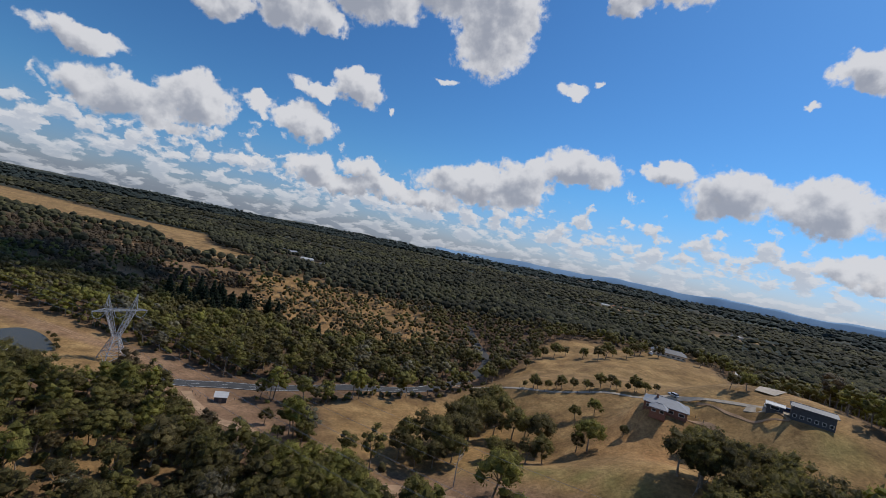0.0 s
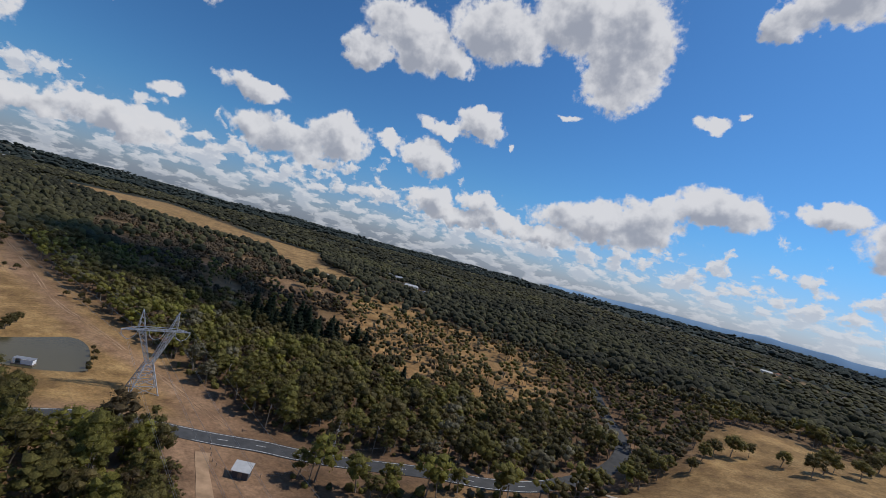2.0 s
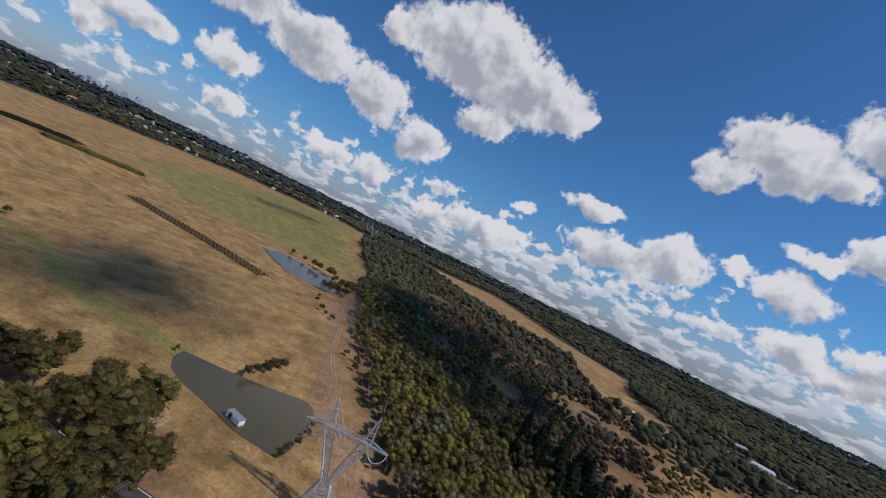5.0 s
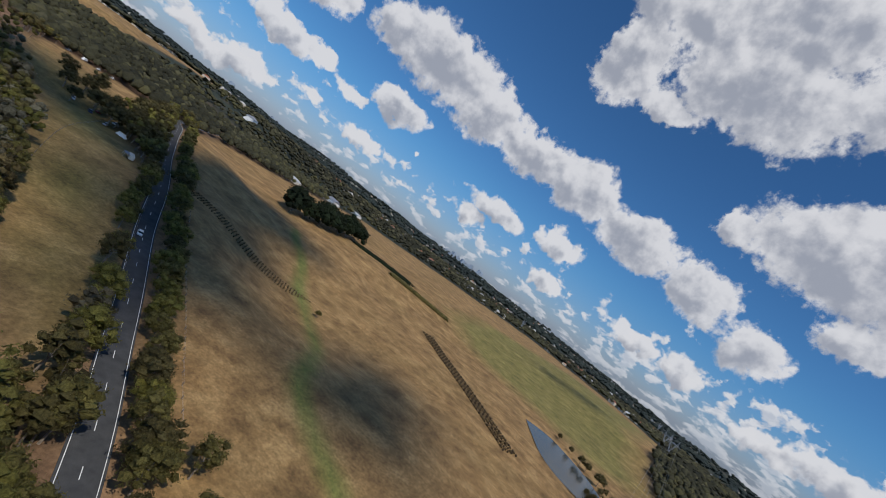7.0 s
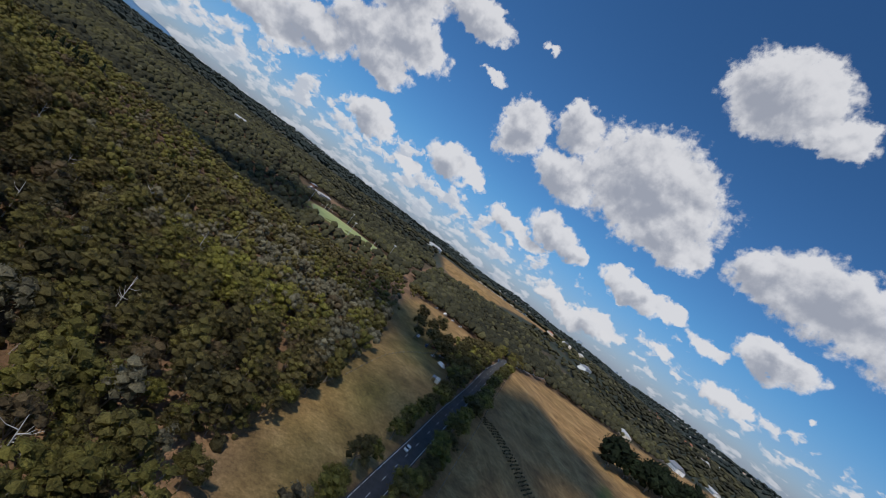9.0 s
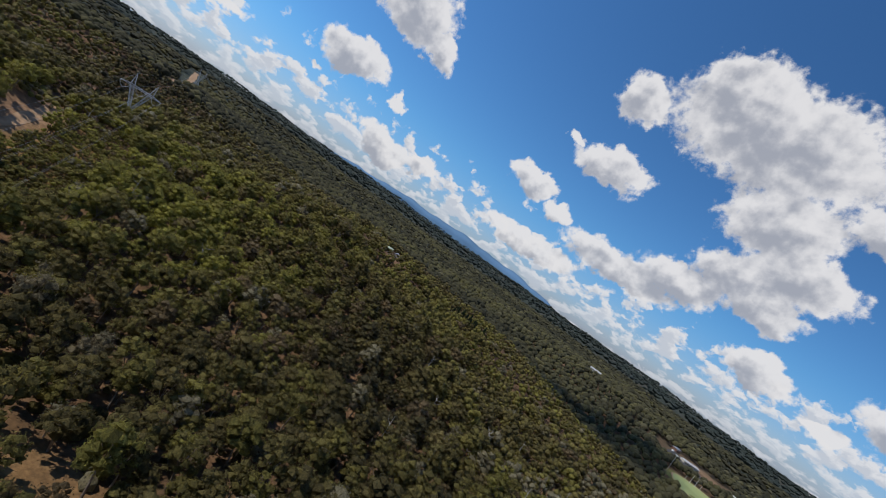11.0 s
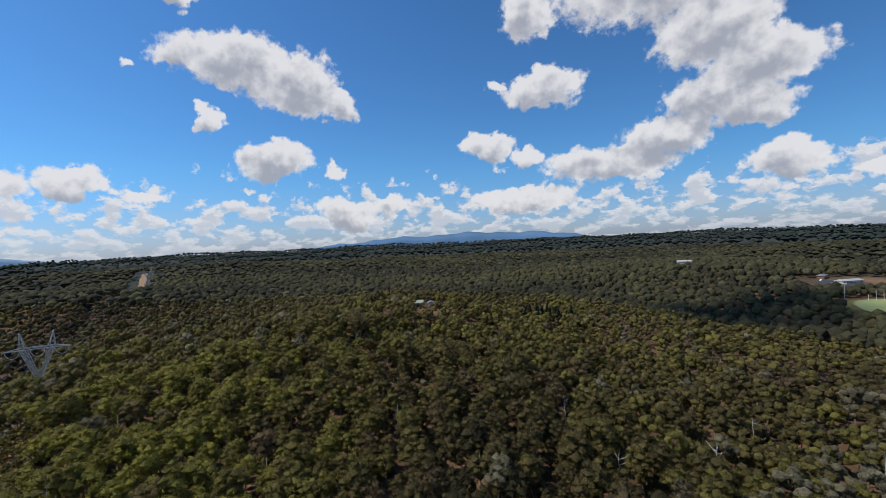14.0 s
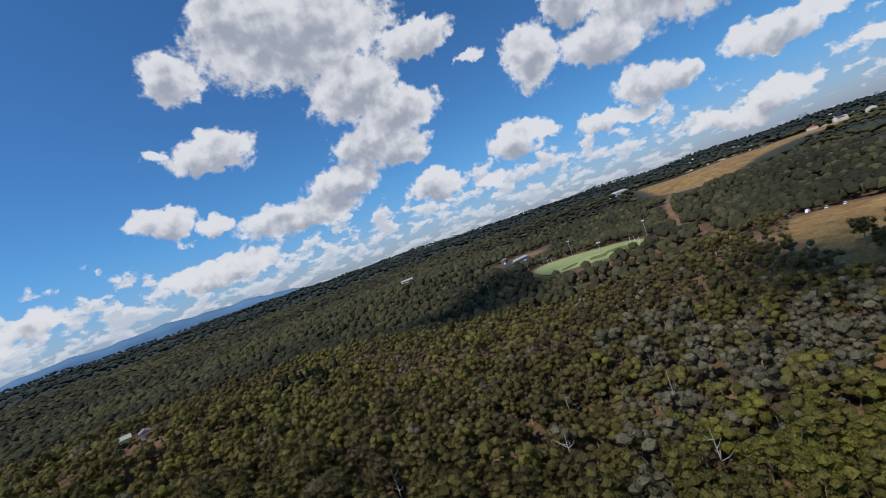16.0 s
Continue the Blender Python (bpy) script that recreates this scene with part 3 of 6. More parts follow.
def build_ground():
    xs, ys = axis(-1000, 340, 6, 4950), axis(-720, 640, 6, 4950)
    X, Y = np.meshgrid(xs, ys)
    x, y = X.ravel(), Y.ravel()
    z = land(x, y)
    for pool in (POND, DAM):
        bank = water_level(pool) + 0.35
        z += (bank - z) * np.clip(1.5 * soft_mask(x, y, pool, 13), 0, 1)
        z -= 2.5 * np.clip(soft_mask(x, y, pool, 5) * 2 - 0.6, 0, 1)
    jx, jy = x + 6 * wobble(x, y), y + 6 * wobble(y, x)
    dry = np.maximum.reduce([soft_mask(jx, jy, p) for p in (OPEN_WEST, OPEN_SOUTH, PADDOCK, FARM, LOW_SCRUB, HILL_PADDOCKS, RIDGE_TOP)])
    dry = np.maximum(dry, 0.95 * soft_mask(jx, jy, SLOPE, 15))
    dry = np.maximum(dry, 0.5 * soft_mask(jx, jy, SCRUB, 25))
    dry = np.maximum(dry, 0.55 * np.clip(wobble(x, y, 61) - 0.25, 0, 1) * (y > 300))
    dry = np.maximum(dry, 0.95 * in_fields(x, y))
    dry = np.maximum(dry, 0.7 * soft_mask(jx, jy, THIN, 6))
    green = np.clip(1.3 - off_line(jx, jy, DRAIN) / 5, 0, 1) * (0.85 + 0.15 * wobble(x, y, 13))
    far_paddock = [(-893, 87), (-960, 171), (-1100, 300), (-1000, 430), (-826, 350), (-560, 318), (-530, 275), (-560, 205), (-600, 120), (-700, 60)]
    green = np.maximum(green, 0.6 * soft_mask(jx, jy, far_paddock, 20))
    green = np.maximum(green, 0.42 * soft_mask(jx, jy, OPEN_SOUTH, 16) * (0.7 + 0.4 * wobble(x, y, 21)))
    green = np.maximum(green, 0.7 * soft_mask(jx, jy, [(12, 150), (25, 136), (42, 128), (50, 112), (57, 116), (44, 133), (26, 145), (15, 154)], 3) * (0.7 + 0.3 * wobble(x, y, 9)))
    green = np.maximum(green, 0.9 * soft_mask(jx, jy, [(-241, 150), (-231, 147), (-228, 155), (-238, 159)], 4))
    green = np.maximum(green, 0.6 * soft_mask(jx, jy, [(112, 149), (124, 142), (129, 150), (118, 157)], 4))
    green = np.maximum(green, 0.9 * in_oval(x, y, 1.12))
    bare = np.clip(1.4 - off_line(jx, jy, TRACK) / 6, 0, 0.85)
    bare = np.maximum(bare, np.clip(1.6 - off_line(jx, jy, TRACK_E) / 6, 0, 0.85))
    bare = np.maximum(bare, 0.6 * np.clip(1.3 - np.abs(off_line(jx, jy, ROAD)) / 7, 0, 1))
    bare = np.maximum(bare, 0.8 * soft_mask(jx, jy, [(-132, 190), (-112, 168), (-84, 156), (-70, 166), (-84, 184), (-100, 190)], 5))
    bare = np.maximum(bare, 0.85 * soft_mask(jx, jy, [(-190, 72), (-166, 98), (-142, 84), (-150, 46), (-172, 36), (-190, 52)], 8))
    bare = np.maximum(bare, 0.8 * soft_mask(jx, jy, BARE_E, 4) * np.clip(1.35 - off_line(x, y, TRACK_E) / 14, 0, 1))
    bare = np.maximum(bare, 0.4 * np.clip(wobble(x, y, 16) - 0.35, 0, 1) * (1 - dry))
    bare = np.maximum(bare, 0.85 * soft_mask(jx, jy, TOWER_BARE, 4))
    bare = np.maximum(bare, 0.7 * soft_mask(jx, jy, [(36, 161), (33, 154), (30, 146), (26, 148), (24, 156)], 3))
    straw = soft_mask(jx, jy, TALL_GRASS, 4) * np.clip(0.75 + 0.5 * wobble(x, y, 8), 0, 1)
    straw = np.maximum(straw, 0.35 * soft_mask(jx, jy, SLOPE, 15))
    bare = np.maximum(bare, np.clip(1.3 - off_line(jx, jy, LANE_S) / 4, 0, 0.8))
    bare = np.maximum(bare, 0.8 * soft_mask(jx, jy, OVAL_YARD, 8) * (0.7 + 0.3 * wobble(x, y, 14)))
    bare = np.maximum(bare, 0.5 * soft_mask(jx, jy, SCRUB, 15) * np.clip(0.3 + wobble(x, y, 19), 0, 1))
    bare = np.maximum(bare, 0.5 * soft_mask(jx, jy, [(-215, 100), (-135, 160), (-118, 152), (-150, 112), (-190, 84)], 6) * (0.6 + 0.4 * wobble(x, y, 11)))
    r = np.hypot(x + 100, y)
    far = np.clip((r - 420) / 400, 0, 1) * (1 - dry) * (1 - np.clip(bare, 0, 1))
    n, m = len(xs), len(ys)
    i = np.arange(n * m).reshape(m, n)
    faces = np.stack([i[:-1, :-1], i[:-1, 1:], i[1:, 1:], i[1:, :-1]], -1).reshape(-1, 4)
    me = array_mesh("ground", np.stack([x, y, z], 1), faces, [M_GROUND], attrs={"dry": dry, "green": green, "bare": bare, "far": far, "straw": straw})
    me.polygons.foreach_set("use_smooth", [True] * len(me.polygons))
    tagged(new("ground", me), "rolling land of dry golden grass and leaf litter", "ground", kind="structure")


build_ground()


def spline(points, step=4.0):
    """Points along a smooth curve through the given ones."""
    p = np.array(points, float)
    p = np.vstack([2 * p[0] - p[1], p, 2 * p[-1] - p[-2]])
    out = []
    for a, b, c, d in zip(p, p[1:], p[2:], p[3:]):
        n = max(2, int(np.hypot(*(c - b)) / step))
        for t in np.arange(n) / n:
            out.append(0.5 * (2 * b + (c - a) * t + (2 * a - 5 * b + 4 * c - d) * t * t + (3 * b - a - 3 * c + d) * t ** 3))
    out.append(p[-2])
    return np.array(out)


def strip(name, line, lo, hi, lift, material, parent=None, thick=0.25, ragged=0.0, level=False):
    """A ribbon that follows a line over the ground between two side offsets."""
    d = np.gradient(line, axis=0)
    side = np.stack([d[:, 1], -d[:, 0]], 1) / np.hypot(d[:, 0], d[:, 1])[:, None]
    k = np.arange(len(line))
    wa, wb = ragged * np.sin(k * 0.9) * np.cos(k * 0.37), ragged * np.cos(k * 0.8 + 1) * np.sin(k * 0.29)
    a, b = line + side * (lo + wa)[:, None], line + side * (hi + wb)[:, None]
    zz = land(line[:, 0], line[:, 1]) + lift
    own = lambda q: land(q[:, 0], q[:, 1])
    top = [np.column_stack([q, np.maximum(zz, own(q) + 0.5 * lift) if level else own(q) + lift]) for q in (a, b)]
    low = [t - (0, 0, thick) for t in top]
    v = np.vstack([*top, *low])
    n = len(line)
    i = np.arange(n - 1)
    quads = [np.stack(q, 1) for q in ((i, i + 1, n + i + 1, n + i), (i, 2 * n + i, 2 * n + i + 1, i + 1), (n + i, n + i + 1, 3 * n + i + 1, 3 * n + i))]
    ob = new(name, array_mesh(name, v, np.vstack(quads)[:, ::-1], [material]))
    ob.parent = parent
    return ob


def build_roads():
    line = spline(ROAD)
    road = tagged(strip("road", line, -3.9, 3.9, 0.30, M_ASPHALT, thick=0.9, level=True), "two-lane grey asphalt country road", "road", kind="structure")
    strip("edge_line", line, -3.42, -3.27, 0.325, M_LINE, road, level=True)
    strip("edge_line", line, 3.27, 3.42, 0.325, M_LINE, road, level=True)
    fine = spline(ROAD, 1.0)
    for k in range(0, len(fine) - 5, 12):
        strip("centre_dash", fine[k:k + 4], -0.08, 0.08, 0.33, M_LINE, road, level=True)
    rut = tagged(strip("dirt_track", spline(TRACK), 0.6, 1.0, 0.06, M_DIRT, ragged=0.3), "rutted dirt track along the power line", "track", kind="structure")
    strip("wheel_rut", spline(TRACK), -1.0, -0.6, 0.06, M_DIRT, rut, ragged=0.3)
    tagged(strip("dirt_track", spline(TRACK_E), -2.3, 2.3, 0.16, M_DIRT, ragged=0.8), "pale dirt track at the edge of the forest", "track", kind="structure")
    tagged(strip("firebreak", spline(CORRIDOR[4:], 8), -5, 5, 0.6, M_DIRT, ragged=1.5), "bare earth firebreak under the power line", "track", kind="structure")
    tagged(strip("driveway", spline([(0, 270), (24, 252), (43, 235), (61, 228), (77, 219), (87, 200), (90, 191), (98, 183), (105, 177), (113, 170)], 2.5), -0.9, 0.9, 0.16, M_GRAVEL, ragged=0.2), "pale gravel driveway to the farm houses", "driveway", kind="structure")
    tagged(strip("gravel_yard", spline([(107, 173), (112, 168), (116, 164), (119, 166)], 1.5), -2.2, 2.2, 0.2, M_GRAVEL, ragged=0.5), "pale gravel yard beside the modern house", "yard", kind="structure")
    tagged(strip("farm_track", spline([(95, 183), (98, 178), (102, 170), (107, 161), (110, 156), (112, 160), (112, 167)], 1.5), -0.5, 0.5, 0.16, M_DIRT, ragged=0.3), "narrow worn farm track on the grass", "track", kind="structure")
    tagged(strip("farm_path", spline([(88, 174), (93, 169), (95, 165)], 1.5), -1.2, 1.2, 0.2, M_DIRT, ragged=0.3), "short bare path below the farm house", "track", kind="structure")


build_roads()


def pool(name, outline, material, label):
    p = spline(outline + outline[:1], 3.0)[:-1]
    level = water_level(outline)
    bm = bmesh.new()
    bm.faces.new([bm.verts.new((q[0], q[1], level)) for q in p])
    bmesh.ops.triangulate(bm, faces=bm.faces[:])
    ob = part(name, bm, material)
    tagged(ob, label, "pond", kind="structure")
    return level


POND_Z = pool("farm_pond", POND, M_WATER, "still brown water of a farm pond")
DAM_Z = pool("farm_dam", DAM, M_WATER_B, "grey-blue water of a farm dam")


# ---------------------------------------------------------------- trees
ICO = bmesh.new()
bmesh.ops.create_icosphere(ICO, subdivisions=1, radius=1.0)
ICO_V = np.array([v.co[:] for v in ICO.verts])
ICO_F = np.array([[v.index for v in f.verts] for f in ICO.faces])
ICO.free()


def tube(points, radii, sides=6):
    pts = [Vector(p) for p in points]
    v, f = [], []
    for k, (p, r) in enumerate(zip(pts, radii)):
        d = (pts[min(k + 1, len(pts) - 1)] - pts[max(k - 1, 0)]).normalized()
        u = d.cross(Vector((0.3, 1, 0.2))).normalized()
        w = d.cross(u)
        for s in range(sides):
            a = 2 * math.pi * s / sides
            v.append(p + r * (u * math.cos(a) + w * math.sin(a)))
        if k:
            for s in range(sides):
                t, b = (k - 1) * sides, k * sides
                q = (s + 1) % sides
                f += [(t + s, t + q, b + q), (t + s, b + q, b + s)]
    return np.array([x[:] for x in v]), np.array(f)


def outward(v, n, heart, share=0.4):
    """Normals of a puffy crown: those of its clumps, bent towards those of the whole."""
    o = v - heart
    o /= np.linalg.norm(o, axis=1)[:, None] + 1e-6
    n = n * (1 - share) + o * share + (0, 0, 0.12)
    return n / (np.linalg.norm(n, axis=1)[:, None] + 1e-6)


SPIKE_V = np.array([(math.cos(a), math.sin(a), z) for a, z in zip(np.arange(5) * 1.2566, (0.2, -0.25, 0.3, -0.1, 0.1))] + [(0.1, 0, 1), (0, 0, -0.9)])
SPIKE_F = np.array([(k, (k + 1) % 5, 5) for k in range(5)] + [((k + 1) % 5, k, 6) for k in range(5)])


def gum(seed, clumps=18, leaves=20, leaf=0.42, height=15.0, spread=5.2, plump=1.0, simple=False):
    """Trunk and crown of one gum tree: points, triangles and soft normals of each. The crown is a dome of rounded leaf clumps."""
    rnd = np.random.RandomState(seed)
    lean = rnd.uniform(-0.07, 0.07, 2) * height
    fork = height * rnd.uniform(0.28, 0.38)
    tv, tf = [], []

    def add(pts, radii, sides):
        v, f = tube(pts, radii, sides)
        tf.append(f + sum(len(a) for a in tv))
        tv.append(v)

    top = np.array([lean[0], lean[1], fork])
    add([(0, 0, -1.0), tuple(top)] if simple else [(0, 0, -1.0), tuple(top * 0.5 + rnd.uniform(-0.2, 0.2, 3)), tuple(top)], (0.3, 0.22) if simple else (0.34, 0.26, 0.2), 3 if simple else 6)
    heart = np.array([lean[0], lean[1], height * 0.57])
    axes = np.array([spread * 0.82, spread * 0.82, height * 0.33])
    lobes = rnd.uniform(0, 6.28, 3)
    cv, cf, cn, count = [], [], [], 0

    def put(v, f, n):
        nonlocal count
        cv.append(v)
        cf.append(f + count)
        cn.append(n)
        count += len(v)

    for k in range(clumps):
        t = (k + 0.5) / clumps
        up = 1 - 1.55 * t
        a = 2.4 * k + rnd.uniform(-0.4, 0.4)
        flat = math.sqrt(max(0.0, 1 - up * up))
        lobe = 1 + 0.18 * math.sin(2 * a + lobes[0]) + 0.14 * math.sin(3 * a + lobes[1]) * flat + 0.10 * math.sin(5 * up + lobes[2])
        c = heart + np.array([flat * math.cos(a), flat * math.sin(a), up]) * axes * lobe * rnd.uniform(0.62, 0.95)
        size = spread * rnd.uniform(0.28, 0.45) * plump
        if not simple and k % 4 == 1:
            add([tuple(top), tuple(top * 0.5 + c * 0.5 + (0, 0, 0.04 * height)), tuple(c)], (0.15, 0.09, 0.04), 3)
        core_v, core_f = (ICO_V, ICO_F) if simple else (SPIKE_V, SPIKE_F)
        turned = core_v @ np.array(Matrix.Rotation(rnd.uniform(0, 6.28), 3, "Z") @ Matrix.Rotation(rnd.uniform(-0.6, 0.6), 3, "X"))
        put(c + turned * (0.55 + 0.4 * rnd.rand(len(turned)))[:, None] * size * (1, 1, 0.8), core_f, turned)
        if leaves:
            d = rnd.normal(size=(leaves, 3)) + (0, 0, 0.5)
            d /= np.linalg.norm(d, axis=1)[:, None]
            centre = c + d * (1, 1, 0.8) * size * rnd.uniform(0.72, 1.12, (leaves, 1))
            spray = centre[:, None] + rnd.normal(size=(leaves, 3, 3)) * leaf * 0.5
            put(spray.reshape(-1, 3), np.arange(leaves * 3).reshape(-1, 3), np.repeat(d, 3, 0))
    cv, cn = np.vstack(cv), np.vstack(cn)
    return (np.vstack(tv), np.vstack(tf), np.zeros((sum(map(len, tv)), 3))), (cv, np.vstack(cf), outward(cv, cn, heart, 0.5))


def pine(seed, height=15.0, spread=6.4, tiers=9):
    rnd = np.random.RandomState(seed)
    cv, cf, n = [], [], 0
    for k in range(tiers):
        h = height * (0.1 + 0.88 * k / tiers)
        r = spread * (1 - 0.9 * k / tiers)
        for a in range(9):
            q = a * 0.7 + k + rnd.uniform(-0.2, 0.2)
            d, s = np.array([math.cos(q), math.sin(q), 0]), np.array([-math.sin(q), math.cos(q), 0])
            for _ in range(3):
                o = rnd.uniform(0.1, 0.75)
                p = np.array([0, 0, h + height * 0.07]) + d * r * o + (0, 0, -0.25 * r * o)
                e = r * rnd.uniform(0.3, 0.5)
                cv.append(np.array([p + d * e + (0, 0, -0.35 * e), p + s * e * 0.55, p - s * e * 0.55]) + rnd.uniform(-0.2, 0.2, (3, 3)))
                cf.append(np.array([[n, n + 1, n + 2]]))
                n += 3
        bump = 0.8 + 0.4 * rnd.rand(len(ICO_V))
        cv.append(ICO_V * bump[:, None] * (r * 0.62, r * 0.62, height * 0.075) + (0, 0, h))
        cf.append(ICO_F + n)
        n += len(ICO_V)
    trunk = tube([(0, 0, -1), (0, 0, height * 0.5), (0, 0, height * 0.95)], (0.32, 0.2, 0.05), 6)
    cv = np.vstack(cv)
    side = cv * (1, 1, 0) + (0, 0, 0.6)
    return trunk, (cv, np.vstack(cf), outward(cv, side / np.linalg.norm(side, axis=1)[:, None], np.array([0, 0, height * 0.4])))


NEAR_GUMS = [gum(11 + k, clumps=(17, 19, 15, 20, 16, 18)[k], leaves=31, leaf=0.54, spread=(5.2, 5.8, 4.4, 6.2, 4.8, 5.6)[k], height=(15, 17, 14, 16, 18, 15)[k]) for k in range(6)]
MID_GUMS = [gum(31 + k, clumps=9, leaves=14, leaf=0.6, height=(13, 14, 12, 13, 15, 12)[k], spread=(4.6, 5.0, 4.2, 5.2, 4.4, 4.8)[k], plump=1.12, simple=True) for k in range(6)]
SLOPE_GUMS = [gum(41 + k, clumps=4, leaves=6, leaf=0.9, height=12.0, spread=4.8, plump=1.35, simple=True) for k in range(6)]


def puffs(seed, size, lift):
    """A small crown for trees far off: a lumpy double cone."""
    rnd = np.random.RandomState(seed)
    a = np.arange(5) * 2 * math.pi / 5 + rnd.uniform(0, 1)
    r = 0.75 + 0.5 * rnd.rand(5)
    v = np.vstack([np.column_stack([r * np.cos(a), r * np.sin(a), rnd.uniform(-0.35, 0.35, 5)]), [(rnd.uniform(-0.4, 0.4), rnd.uniform(-0.3, 0.3), 0.72), (0, 0, -1)]])
    f = np.array([(k, (k + 1) % 5, 5) for k in range(5)] + [((k + 1) % 5, k, 6) for k in range(5)])
    n = v * (0.45, 0.45, 0.3) + (0, 0, 0.7)
    return v * size + (0, 0, lift), f, n / np.linalg.norm(n, axis=1)[:, None]


def dome(seed, size, lift):
    """A rounded lumpy crown for trees at a middle distance."""
    rnd = np.random.RandomState(seed)
    v = ICO_V * (0.75 + 0.5 * rnd.rand(len(ICO_V)))[:, None]
    cap = SPIKE_V * (0.55 + 0.3 * rnd.rand(len(SPIKE_V)))[:, None] + (rnd.uniform(-0.5, 0.5), rnd.uniform(-0.5, 0.5), 0.55)
    n = np.vstack([ICO_V * (0.8, 0.8, 0.7) + (0, 0, 0.35), SPIKE_V * (0.8, 0.8, 0.7) + (0, 0, 0.35)])
    return np.vstack([v, cap]) * size + (0, 0, lift), np.vstack([ICO_F, SPIKE_F + len(v)]), n / np.linalg.norm(n, axis=1)[:, None]


def ball(seed, size, lift):
    """A round crown of a single lump for the farther slopes."""
    rnd = np.random.RandomState(seed)
    n = ICO_V * (0.75, 0.75, 0.6) + (0, 0, 0.4)
    return ICO_V * (0.78 + 0.44 * rnd.rand(len(ICO_V)))[:, None] * size + (0, 0, lift), ICO_F, n / np.linalg.norm(n, axis=1)[:, None]


OUTER_GUM = [ball(61 + k, (4.0, 4.0, 3.4), 5.6) for k in range(6)]
FAR_GUM = [puffs(50 + k, (5.0, 5.0, 3.4), 6.0) for k in range(6)]


MIDDLE = [(-20, 20), (-55, 105), (-110, 125), (-125, 95), (-105, 60)]


def scatter(step, lo, hi, seed):
    """Jittered points of the forest between two distances from a line through the middle of the valley."""
    rnd = np.random.RandomState(seed)
    g = np.arange(-hi - 100, hi + 100, step)
    X, Y = np.meshgrid(g, g)
    x = X.ravel() + rnd.uniform(-0.48, 0.48, X.size) * step - 100
    y = Y.ravel() + rnd.uniform(-0.48, 0.48, X.size) * step + 90
    r = off_line(x, y, MIDDLE)
    keep = (r >= lo) & (r < hi) & (np.hypot(x, y) < 4900)
    x, y = x[keep], y[keep]
    open_land = np.zeros(x.shape, bool)
    for p in (OPEN_WEST, OPEN_SOUTH, PADDOCK, FARM, LOW_SCRUB, HILL_PADDOCKS, RIDGE_TOP):
        open_land |= inside(x, y, p)
    sparse = (inside(x, y, SLOPE) & (rnd.rand(x.size) > 0.48)) | (inside(x, y, THIN) & (rnd.rand(x.size) > 0.5)) | (inside(x, y, SCRUB) & (rnd.rand(x.size) > np.where(wobble(x, y, 27) > 0.1, 0.34, 0.06)))
    clear = (off_line(x, y, ROAD) < np.where(y > 305, 4.0, 7.5)) | (off_line(x, y, TRACK) < 9) | (off_line(x, y, TRACK_E) < 7) | (off_line(x, y, CORRIDOR) < np.where(x > 520, 17, 7))
    clear |= in_fields(x, y) > 0.35
    away = np.hypot(x + 100, y - 60)
    for far_off in (35, 70, 105):
        open_land |= inside(x * (1 + far_off / away), y * (1 + far_off / away), HILL_PADDOCKS)
    clear |= (off_line(x, y, LANE_S) < 6) | inside(x, y, OVAL_YARD) | in_oval(x * (1 + 22 / away), y * (1 + 22 / away), 1.0)
    back = np.hypot(x, y) + 1e-6
    for lean in (8, 14):
        clear |= (off_line(x * (1 + lean / back), y * (1 + lean / back), TRACK_E[:7]) < 7) & (x < -22) & (y > 60)
    clear |= inside(x, y, BARE_E) | inside(x, y, TOWER_BARE)
    clear |= in_oval(x, y, 1.25) | ((off_line(x, y, ROAD) < 14) & (y > 130) & (y < 215))
    for cx, cy, cr in CLEARINGS:
        clear |= np.hypot(x - cx, y - cy) < cr
    gaps = (wobble(x, y, 16) > 0.88) & (rnd.rand(x.size) > 0.4)
    keep = ~(open_land | sparse | clear | gaps) & (rnd.rand(x.size) > 0.03)
    return x[keep], y[keep]


